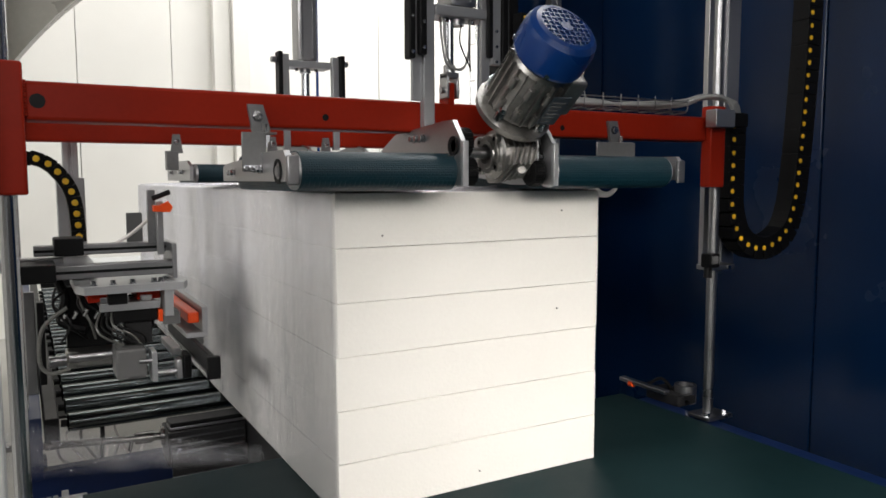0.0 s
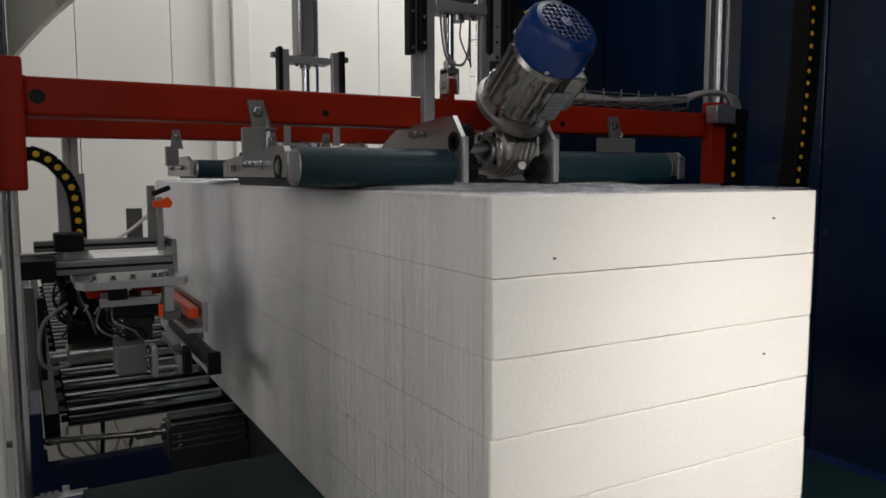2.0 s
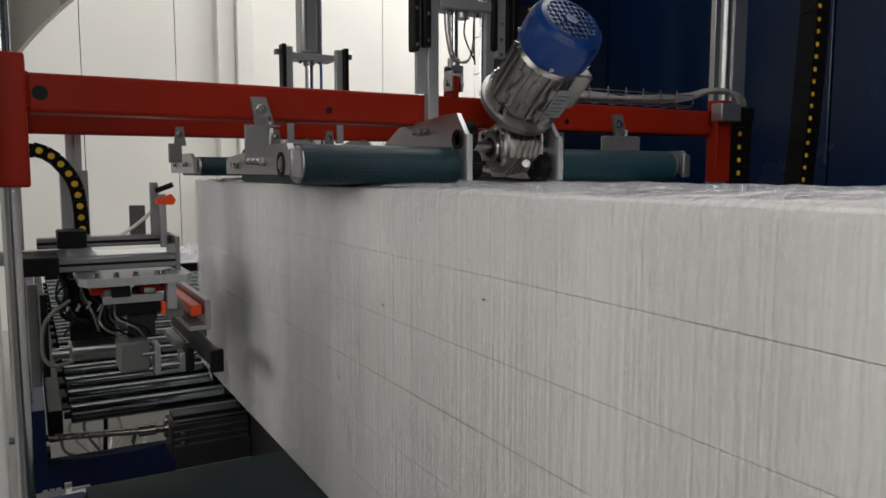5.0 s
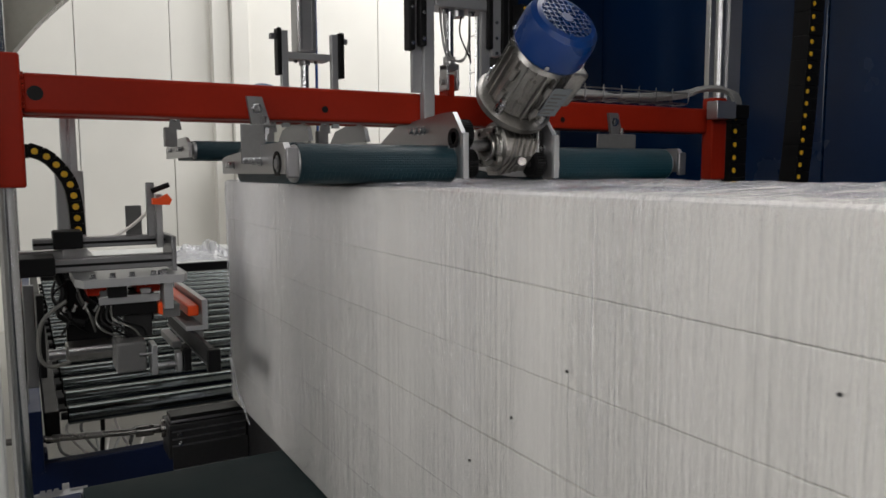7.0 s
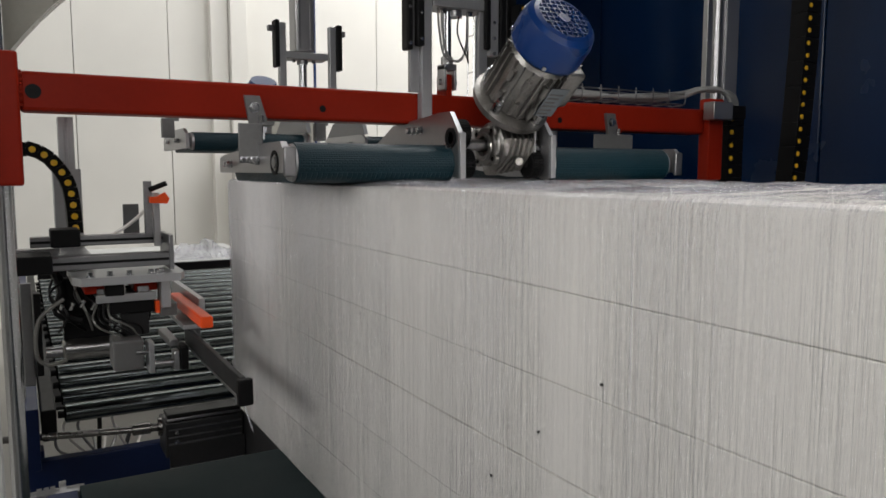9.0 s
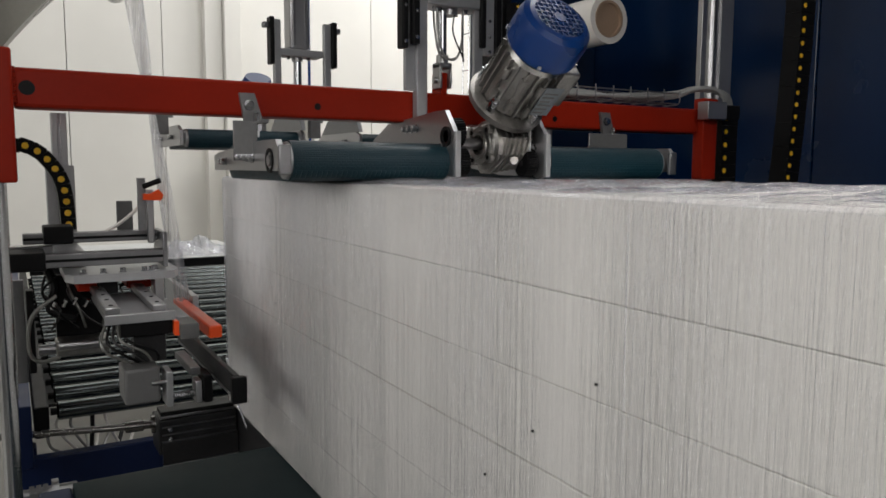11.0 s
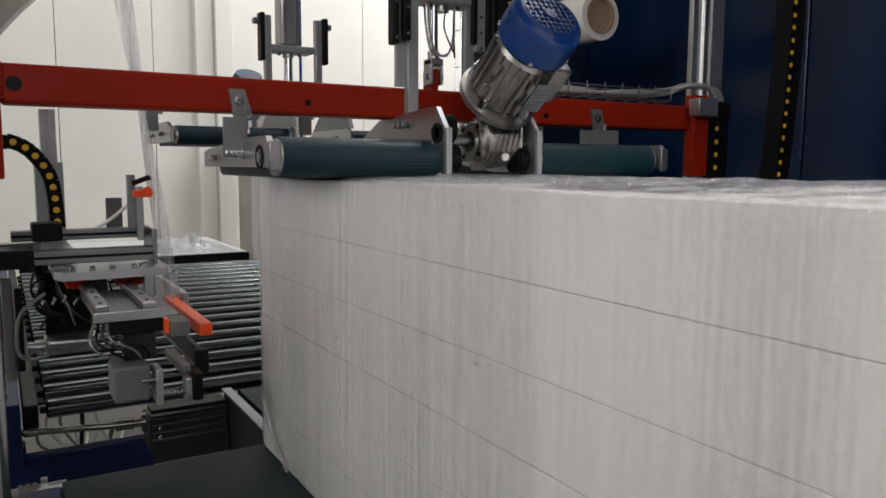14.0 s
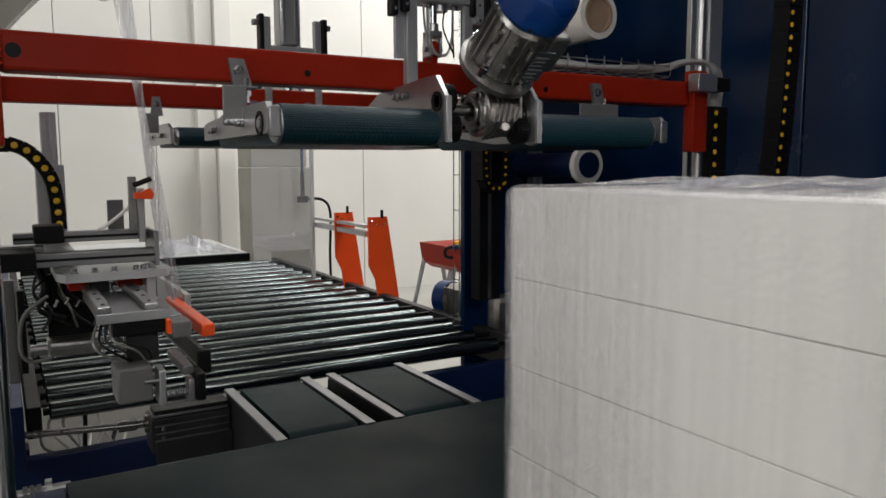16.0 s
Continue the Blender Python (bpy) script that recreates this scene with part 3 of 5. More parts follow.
part("idler_bearing", turned(B(), (0.177, -0.11, 0.672), (-1, 0, 0), [(-0.002, 0.017), (0.003, 0.017), (0.003, 0.011), (0.0, 0.010)], 24), BLACK, front)
# geared motor
def octagon(y0, y1, z0, z1, c):
    return [(y0 + c, z0), (y1 - c, z0), (y1, z0 + c), (y1, z1 - c), (y1 - c, z1), (y0 + c, z1), (y0, z1 - c), (y0, z0 + c)]


gm = part("gear_housing", plate(B(), octagon(-0.106, -0.020, 0.616, 0.700, 0.026), "x", 0.290, 0.352), CAST, front, "cast aluminium worm gear housing")
for k in range(5):
    m = Matrix.Translation((0.303 + k * 0.0115, -0.063, 0.656)) @ Matrix.Rotation(radians(16), 4, "Y") @ Matrix.Translation((-0.303 - k * 0.0115, 0.063, -0.656))
    bm = plate(B(), octagon(-0.114, -0.012, 0.606 + 0.002 * k, 0.706, 0.034), "x", 0.3012 + k * 0.0115, 0.3048 + k * 0.0115)
    bmesh.ops.transform(bm, matrix=m, verts=bm.verts[:])
    part("cooling_rib", bm, CAST, gm)
part("hub", turned(B(), (0.292, -0.063, 0.660), (-1, 0, 0), [(-0.004, 0.046), (0.004, 0.045), (0.008, 0.038), (0.011, 0.036)], 36), CAST, gm)
part("flange", turned(B(), (0.284, -0.063, 0.660), (-1, 0, 0), [(-0.002, 0.036), (0.007, 0.036), (0.009, 0.034), (0.009, 0.026), (0.013, 0.025), (0.013, 0.0185), (-0.001, 0.018)], 36), CAST, gm)
for k in range(4):
    a = radians(40 + 90 * k)
    yy, zz = -0.063 + 0.036 * math.cos(a), 0.660 + 0.036 * math.sin(a)
    ear = part("flange_ear", turned(B(), (0.284, yy, zz), (-1, 0, 0), [(0, 0.0095), (0.008, 0.0095), (0.009, 0.0085)], 16), CAST, gm)
    # black disc painted as the dark inside of the ear's hole
    part("ear_hole", turned(B(), (0.2748, yy, zz), (-1, 0, 0), [(0, 0.0042), (0.0006, 0.0042)], 14), BLACK, ear)
# the hollow shaft's dark inside is a black disc too
part("shaft_bore", turned(B(), (0.2845, -0.063, 0.660), (-1, 0, 0), [(0, 0.0178), (0.001, 0.0178)], 24), BLACK, gm)
part("drive_shaft", rod(B(), (0.187, -0.063, 0.662), (0.368, -0.063, 0.662), 0.0105), STEEL, gm)
part("oil_plug", turned(B(), (0.318, -0.108, 0.632), (-0.3, -1, 0), [(0, 0.009), (0.008, 0.009), (0.010, 0.007)], 14), CAST, gm)


def toothed(x, y, z, r, w):
    """A black toothed pulley between two thin cheeks."""
    bm = B()
    n = 30
    run = []
    for i in range(n):
        for d, rr in ((0.0, r - 0.0022), (0.35, r - 0.0022), (0.5, r), (0.85, r)):
            a = 2 * math.pi * (i + d) / n
            run.append((y + rr * math.cos(a), z + rr * math.sin(a)))
    plate(bm, run, "x", x, x + w)
    turned(bm, (x - 0.0015, y, z), (1, 0, 0), [(0, r * 0.8), (0.001, r * 0.84), (w + 0.002, r * 0.84), (w + 0.003, r * 0.8)], 24)
    return bm


for x, lower in ((0.200, 0.026), (0.346, 0.026)):
    up = part("drive_pulley", toothed(x, -0.082, 0.680, 0.0265, 0.020), BLACK, front, "black toothed drive pulley")
    part("belt_pulley", toothed(x, -0.098, 0.628, lower, 0.020), BLACK, front, "black toothed belt pulley")
    part("hub_screw", rod(B(), (x - 0.003, -0.098, 0.628), (x + 0.022, -0.098, 0.628), 0.006, seg=12), DARK_STEEL, up)
part("cover_plate", box(B(), 0.353, 0.357, -0.112, -0.016, 0.640, 0.705, 0.001), CUT, gm, "bright gear cover plate")
MD = Vector((0, -0.777, 0.63)).normalized()
MO = Vector((0.314, -0.059, 0.716))
part("adapter_flange", turned(B(), MO, MD, [(0.010, 0.034), (0.022, 0.040), (0.032, 0.072), (0.044, 0.074), (0.046, 0.066)], 36), CAST, front, "round cast motor flange")
body = part("motor_body", turned(B(), MO, MD, [(0.048, 0.050), (0.056, 0.054), (0.150, 0.054), (0.158, 0.050)], 32), CAST, front, "ribbed cast aluminium motor body")
side = MD.cross(Vector((1, 0, 0))).normalized()
for k in range(20):
    bm = B()
    a = 2 * math.pi * k / 20
    d = math.cos(a) * Vector((1, 0, 0)) + math.sin(a) * side
    m = Matrix.Translation(MO + MD * 0.103 + d * 0.055) @ Matrix((d, MD.cross(d), MD)).transposed().to_4x4()
    box(bm, -0.006, 0.007, -0.0013, 0.0013, -0.048, 0.048, 0, m)
    part("cooling_fin", bm, CAST, body)
for a, h in ((3.5, 0.075), (3.5, 0.125), (4.1, 0.075), (4.1, 0.125), (4.7, 0.075), (4.7, 0.125)):
    d = math.cos(a) * Vector((1, 0, 0)) + math.sin(a) * side
    part("lug", rod(B(), MO + MD * (h - 0.011) + d * 0.0585, MO + MD * (h + 0.011) + d * 0.0585, 0.0065, seg=20), CAST, body)
for a in (0.6, 2.2, 3.7, 5.2):
    bm = B()
    d = math.cos(a) * Vector((1, 0, 0)) + math.sin(a) * side
    rod(bm, MO + MD * 0.046 + d * 0.060, MO + MD * 0.066 + d * 0.060, 0.009, seg=14)
    rod(bm, MO + MD * 0.066 + d * 0.060, MO + MD * 0.074 + d * 0.060, 0.007, seg=6)
    part("flange_bolt", bm, CHROME, body)
m = Matrix.Translation(MO + MD * 0.10 + Vector((0.062, 0, 0))) @ Matrix((Vector((1, 0, 0)), MD.cross(Vector((1, 0, 0))), MD)).transposed().to_4x4()
part("terminal_box", box(B(), -0.012, 0.030, -0.035, 0.035, -0.035, 0.045, 0.006, m), CAST, body, "cast terminal box")
m2 = Matrix.Translation(MO + MD * 0.10 - side * 0) @ Matrix((Vector((1, 0, 0)), MD.cross(Vector((1, 0, 0))), MD)).transposed().to_4x4()
part("name_plate", box(B(), 0.006, 0.045, -0.0625, -0.0605, -0.030, 0.036, 0.0005, m2), CLEAR_PLATE, body)
bm = B()
for k in range(6):
    box(bm, 0.010, 0.030 + 0.004 * (k % 3), -0.0634, -0.0626, -0.024 + k * 0.009, -0.021 + k * 0.009, 0, m2)
part("print_line", bm, GREY_BOX, body)
cap = part("fan_cover", turned(B(), MO, MD, [(0.168, 0.058), (0.169, 0.064), (0.174, 0.066), (0.212, 0.066), (0.226, 0.062), (0.233, 0.054), (0.235, 0.046), (0.228, 0.045)], 40), MOTOR_BLUE, front, "blue plastic fan cover with a grille")
# black disc in place of the shade behind the grille
bm = B()
turned(bm, MO + MD * 0.222, MD, [(0, 0.047), (0.004, 0.047)], 32)
part("fan_shadow", bm, BLACK, cap)
bm = B()
mg = Matrix.Translation(MO + MD * 0.2335) @ Matrix((Vector((1, 0, 0)), MD.cross(Vector((1, 0, 0))), MD)).transposed().to_4x4()
for k in range(-4, 5):
    c = k * 0.0108
    w = math.sqrt(max(0.0, 0.047 ** 2 - c * c))
    if w > 0.004:
        box(bm, -w, w, c - 0.0009, c + 0.0009, -0.003, 0.001, 0, mg)
        box(bm, c - 0.0009, c + 0.0009, -w, w, -0.003, 0.001, 0, mg)
rod(bm, MO + MD * 0.231, MO + MD * 0.236, 0.011)
part("grille", bm, MOTOR_BLUE, cap)
for a in (0.9, 2.6, 4.2, 5.6):
    d = math.cos(a) * Vector((1, 0, 0)) + math.sin(a) * side
    part("screw", rod(B(), MO + MD * 0.176 + d * 0.064, MO + MD * 0.176 + d * 0.0685, 0.004, seg=20), CHROME, cap)
# angle brackets that hang the belts from the beam
for x, w0, w1, z0 in ((-0.12, -0.040, 0.0, 0.628), (0.678, -0.085, 0.024, 0.650)):
    br = part("hanger_bracket", plate(B(), [(x - 0.010, 0.694), (x - 0.018, 0.742), (x + 0.008, 0.742), (x + 0.020, 0.702), (x + 0.020, 0.694)], "y", 0.040, 0.048), BRACKET, front, "bent aluminium hanger bracket")
    part("foot", box(B(), x - 0.012, x + 0.020, 0.002, 0.048, 0.690, 0.694, 0.001), BRACKET, br)
    part("web", box(B(), x + w0, x + w1, 0.0, 0.004, z0, 0.693, 0.0015), BRACKET, br)
    bolts(br, [(x - 0.002, 0.040, 0.722)], (0, -1, 0), 0.007, 0.006, "bolt")
    part("stud", rod(B(), (x + 0.006, 0.026, 0.668), (x + 0.006, 0.026, 0.708), 0.005, seg=6), CHROME, br)
    part("nut", rod(B(), (x + 0.006, 0.026, 0.679), (x + 0.006, 0.026, 0.6895), 0.0085, seg=6), CHROME, br)
    if x < 0:
        bolts(br, [(x + w0 + 0.006 + 0.008 * k, 0.0, 0.634) for k in range(4)], (0, -1, 0), 0.004, 0.004, "rail_bolt")
# guide bars and piston rod above the beam
for x0, x1 in ((0.193, 0.216), (0.345, 0.366)):
    gb = part("guide_bar", box(B(), x0, x1, 0.028, 0.046, 0.70 if x0 < 0.3 else 0.84, 1.25, 0.002), CUT, front)
    part("bar_side", box(B(), x0 - 0.02, x0 - 0.0005, 0.036, 0.046, 0.763, 1.25, 0.001), CUT, gb)
    if x0 < 0.3:
        part("slide_shoe", box(B(), x0 - 0.034, x0 - 0.021, 0.020, 0.045, 0.838, 0.95, 0.003), BLACK, gb)
        part("slide_shoe", box(B(), x0 - 0.016, x0 - 0.001, 0.012, 0.028, 0.845, 0.96, 0.003), BLACK, gb)
        bolts(gb, [(x0 - 0.0275, 0.020, 0.850), (x0 - 0.0275, 0.020, 0.915), (x0 - 0.008, 0.012, 0.858), (x0 - 0.008, 0.012, 0.905)], (0, -1, 0), 0.003, 0.002, "screw")
    else:
        part("slide_shoe", box(B(), x0 - 0.012, x0 - 0.0005, 0.022, 0.034, 0.852, 0.97, 0.003), BLACK, gb)
        part("slide_shoe", box(B(), x1 + 0.001, x1 + 0.016, 0.024, 0.045, 0.80, 0.97, 0.003), BLACK, gb)
        bolts(gb, [(x0 + 0.010, 0.028, 0.846), (x0 + 0.010, 0.028, 0.875), (x0 + 0.010, 0.028, 0.905)], (0, -1, 0), 0.0025, 0.002, "screw")
part("piston_rod", rod(B(), (0.266, 0.06, 0.82), (0.266, 0.06, 1.2), 0.0085), CHROME, front)
bm = B()
rod(bm, (0.266, 0.06, 0.818), (0.266, 0.06, 0.836), 0.012, seg=20)
box(bm, 0.252, 0.258, 0.045, 0.075, 0.772, 0.82, 0.002)
box(bm, 0.274, 0.280, 0.045, 0.075, 0.772, 0.82, 0.002)
box(bm, 0.252, 0.280, 0.045, 0.075, 0.81, 0.822, 0.002)
rod(bm, (0.246, 0.06, 0.788), (0.286, 0.06, 0.788), 0.006)
part("clevis", bm, ALU, front)
part("lug", box(B(), 0.259, 0.273, 0.05, 0.09, 0.758, 0.803, 0.003), RED, front)
# wire tray with cables along the beam
tray = part("wire_tray", B(), ALU_MATT, front)
bm = B()
for z, yy in ((0.775, 0.075), (0.798, 0.065), (0.798, 0.12), (0.775, 0.11)):
    rod(bm, (0.44, yy, z), (0.93, yy, z), 0.0016, seg=8)
for k in range(10):
    x = 0.45 + k * 0.053
    tube(bm, [(x, 0.062, 0.806), (x, 0.064, 0.776), (x, 0.09, 0.772), (x, 0.118, 0.776), (x, 0.12, 0.806)], 0.0016, 6)
old = tray.data
tray.data = mesh_of("wire_tray", bm, ALU_MATT)
bpy.data.meshes.remove(old)
for k in range(5):
    dz, dy = 0.006 * math.sin(k * 2.1), 0.008 * (k - 2)
    part("cable", tube(B(), [(0.36, 0.03 + dy, 0.77), (0.44, 0.09 + dy, 0.785 + dz), (0.62, 0.09 - dy, 0.787 - dz), (0.80, 0.09 + dy, 0.786 + dz), (0.93, 0.085, 0.797 + dz), (0.99, 0.075 + dy * 0.5, 0.813 + dz * 0.6), (1.05, 0.065 + dy * 0.5, 0.812 + dz * 0.6),
                             (1.082 + 0.008 * k, 0.065 + dy * 0.5, 0.782 + 0.005 * k), (1.095 + 0.008 * k, 0.075, 0.75), (1.096 + 0.007 * k, 0.078, 0.70)], 0.0045, 8), GREY_CABLE, front, "grey sheathed cable")
part("chain_bracket", box(B(), 0.957, 1.022, 0.0, 0.033, 0.736, 0.778, 0.002), ALU, front)
part("chain_clip", box(B(), 1.0225, 1.075, 0.005, 0.06, 0.74, 0.772, 0.002), BLACK, front)

# fixed cylinder plates above the presses
def cylinder_frame(name, x0, x1, y, z, label):
    t = thing(name, label, "pneumatic cylinder", ((x0 + x1) / 2, y, z))
    part("mount_plate", box(B(), x0, x1, y - 0.03, y + 0.03, z, z + 0.02, 0.003), CUT, t)
    part("barrel", box(B(), (x0 + x1) / 2 - 0.03, (x0 + x1) / 2 + 0.03, y - 0.03, y + 0.03, z + 0.02, z + 0.5, 0.008), ALU, t)
    for k in (-0.017, 0.017):
        part("groove", box(B(), (x0 + x1) / 2 + k - 0.003, (x0 + x1) / 2 + k + 0.003, y - 0.0325, y - 0.0305, z + 0.03, z + 0.49), STEEL, t)
    part("neck", rod(B(), ((x0 + x1) / 2, y, z), ((x0 + x1) / 2, y, z - 0.012), 0.016), STEEL, t)
    bolts(t, [((x0 + x1) / 2 + k, y - 0.01, z) for k in (-0.03, 0.03)], (0, 0, -1), 0.005, 0.006)
    return t


cylinder_frame("press_cylinder", 0.219, 0.345, 0.06, 0.925, "silver pneumatic cylinder on its mounting plate")
cylinder_frame("press_cylinder", 0.195, 0.332, 0.90, 0.935, "silver pneumatic cylinder over the rear press")
hoses = thing("air_hoses", "clear and black air hoses beside the cylinder", "hose", (0.25, 0.06, 0.92))
for k, (dx, c) in enumerate(((0.0, GREY_CABLE), (0.008, GREY_CABLE), (0.05, BLACK))):
    part("hose", tube(B(), [(0.24 + dx, 0.05, 0.925), (0.238 + dx * 0.8, 0.04, 0.88), (0.25 + dx, 0.04, 0.835), (0.285 + dx * 0.4, 0.045, 0.83), (0.305, 0.05, 0.86 + 0.01 * k), (0.306, 0.05, 0.925)], 0.0022 if k < 2 else 0.0016, 8), c, hoses)

# ---- rear press ----
rear = thing("rear_press", "second red press beam with a teal belt behind the ring", "press", (0.3, 0.9, 0.6))
part("beam", box(B(), -0.47, 0.992, 0.87, 0.93, 0.71, 0.77, 0.006), RED, rear, "red painted square steel tube")
for x0, x1 in ((-0.535, -0.47), (0.992, 1.045)):
    part("collar", box(B(), x0, x1, 0.86, 0.94, 0.60, 0.79, 0.004), RED, rear)
press_belt(rear, -0.065, 0.235, 0.84, 1.08, 0.025, 0.606)
press_belt(rear, 0.43, 0.75, 0.84, 1.08, 0.025, 0.606)
for x0 in (-0.09, 0.241, 0.415, 0.760):
    pl = part("bearing_plate", plate(B(), [(0.80, 0.612), (0.80, 0.65), (0.84, 0.665), (1.1, 0.665), (1.14, 0.64), (1.14, 0.612)], "x", x0, x0 + 0.008), ALU, rear)
    bolts(pl, [(x0, 0.9, 0.635), (x0, 0.92, 0.635), (x0, 1.05, 0.635)], (-1, 0, 0), 0.006, 0.008, "bolt")
for x in (0.241, 0.415):
    part("side_plate", plate(B(), [(0.80, 0.66), (0.82, 0.70), (0.9, 0.72), (1.05, 0.70), (1.1, 0.66)], "x", x - 0.002, x + 0.01), ALU_MATT, rear)
for x in (-0.11, 0.15, 0.31):
    br = part("hanger_bracket", plate(B(), [(x - 0.016, 0.685), (x - 0.009, 0.735), (x + 0.009, 0.735), (x + 0.016, 0.685)], "y", 0.862, 0.869), BRACKET, rear)
    part("web", box(B(), x - 0.03, x, 0.84, 0.868, 0.64, 0.69, 0.001), BRACKET, br)
    bolts(br, [(x, 0.862, 0.715)], (0, -1, 0), 0.006, 0.006, "bolt")
for x0, s in ((0.185, -1), (0.335, 1)):
    gb = part("guide_bar", box(B(), x0, x0 + 0.02, 0.865, 0.885, 0.70, 0.97, 0.002), CUT, rear)
    part("slide_shoe", box(B(), x0 - 0.014 if s < 0 else x0 + 0.021, x0 - 0.001 if s < 0 else x0 + 0.036, 0.855, 0.89, 0.845, 0.975, 0.003), BLACK, gb)
    part("stop", box(B(), x0 - 0.03 if s < 0 else x0 + 0.037, x0 - 0.015 if s < 0 else x0 + 0.05, 0.865, 0.885, 0.945, 0.96, 0.002), ALU_MATT, gb)
part("piston_rod", rod(B(), (0.264, 0.9, 0.77), (0.264, 0.9, 1.15), 0.012), CHROME, rear)
part("rear_motor", turned(B(), (0.205, 1.15, 0.735), (0, -0.5, 0.86), [(0, 0.04), (0.02, 0.048), (0.09, 0.048), (0.11, 0.04)], 28), MOTOR_BLUE, rear, "blue motor of the rear press")

# ---- guide rods and posts ----
def guide_rod(x, y, z0, z1, label):
    t = thing("guide_rod", label, "guide rod", (x, y, z0), group="press guide rods")
    # right rod takes duller steel, which tones its bright reflection down by material
    part("rod", rod(B(), (x, y, z0), (x, y, z1), 0.0125, seg=28), CHROME if x < 0 else STEEL, t)
    return t


gr = guide_rod(1.045, 0.075, 0.0, 2.3, "chromed guide rod standing on a bolted foot plate")
part("foot_plate", box(B(), 1.01, 1.10, 0.04, 0.11, 0.0, 0.010, 0.002), STEEL, gr)
bolts(gr, [(1.02, 0.055, 0.01), (1.085, 0.055, 0.01), (1.085, 0.10, 0.01)], (0, 0, 1), 0.007, 0.007, "foot_bolt")
gr = guide_rod(-0.497, 0.075, -0.16, 2.3, "chromed guide rod beside the roller line")
part("foot_plate", box(B(), -0.535, -0.463, 0.04, 0.11, -0.17, -0.155, 0.002), STEEL, gr)
guide_rod(-0.497, 0.9, -0.13, 2.3, "chromed guide rod of the rear press")


def alu_profile(name, x0, x1, y0, y1, z0, z1, label, face=None):
    """An extruded post with a slot down each face."""
    t = thing(name, label, "post", ((x0 + x1) / 2, y0, z0), group="aluminium posts")
    w, d = x1 - x0, y1 - y0
    part("web", box(B(), x0 + 0.006, x1 - 0.006, y0 + 0.006, y1, z0, z1), STEEL, t)
    for a, b in ((x0, x0 + w * 0.40), (x1 - w * 0.40, x1)):
        part("lip", box(B(), a, b, y0, y1 - 0.001, z0, z1, 0.002), face or ALU, t)
    part("end_cap", box(B(), x0, x1, y0, y1, z0 - 0.004, z0 - 0.0005, 0.001), BLACK, t)
    return t


alu_profile("aluminium_post", 1.078, 1.196, 0.135, 0.152, 0.385, 2.4, "slotted aluminium post behind the guide rod")
alu_profile("aluminium_post", -0.395, -0.328, 0.98, 1.04, 0.42, 0.62, "slotted aluminium post carrying the cable chain", CUT)
alu_profile("aluminium_post", -0.375, -0.337, 1.0405, 1.09, 0.56, 0.76, "slim slotted aluminium upright", CUT)
alu_profile("black_mast", 1.0, 1.09, 1.0, 1.06, 0.13, 2.4, "dark machine mast beside the enclosure", BLACK)
alu_profile("aluminium_post", 1.345, 1.392, 1.14, 1.18, FL, 2.4, "slim aluminium post before the blue panel")
cl = thing("rod_sensor", "black sensor in a steel clamp on the rod", "sensor", (1.03, 0.06, 0.40))
part("sensor_body", box(B(), 0.985, 1.02, 0.03, 0.06, 0.395, 0.43, 0.003), BLACK, cl)
part("sensor_face", box(B(), 0.99, 1.012, 0.0275, 0.0305, 0.405, 0.425, 0.001), GREY_BOX, cl)
part("sensor_tail", rod(B(), (0.995, 0.045, 0.37), (0.995, 0.045, 0.397), 0.010, seg=12), BLACK, cl)
part("clamp", box(B(), 1.015, 1.10, 0.05, 0.10, 0.385, 0.398, 0.002), STEEL, cl)
part("clamp_bolt", rod(B(), (1.075, 0.045, 0.391), (1.075, 0.11, 0.391), 0.005, seg=10), CHROME, cl)
gad = thing("limit_switch", "small metal limit switch with a red cap on the belt side", "switch", (1.08, 0.26, 0.0))
part("arm", box(B(), 1.04, 1.062, 0.22, 0.40, 0.02, 0.032, 0.003), STEEL, gad)
part("red_cap", rod(B(), (1.045, 0.36, 0.02), (1.045, 0.345, 0.02), 0.009), ORANGE, gad)
part("body", box(B(), 1.05, 1.12, 0.18, 0.30, -0.006, 0.024, 0.004), DARK_STEEL, gad)
part("round_socket", turned(B(), (1.11, 0.21, -0.006), (0, 0, 1), [(0, 0.03), (0.05, 0.03), (0.05, 0.022), (0.03, 0.02)], 24), STEEL, gad)
tube_bm = tube(B(), [(1.06, 0.3, 0.03), (1.08, 0.27, 0.05), (1.09, 0.23, 0.02), (1.08, 0.17, 0.006)], 0.005, 8)
part("cable", tube_bm, BLACK, gad)
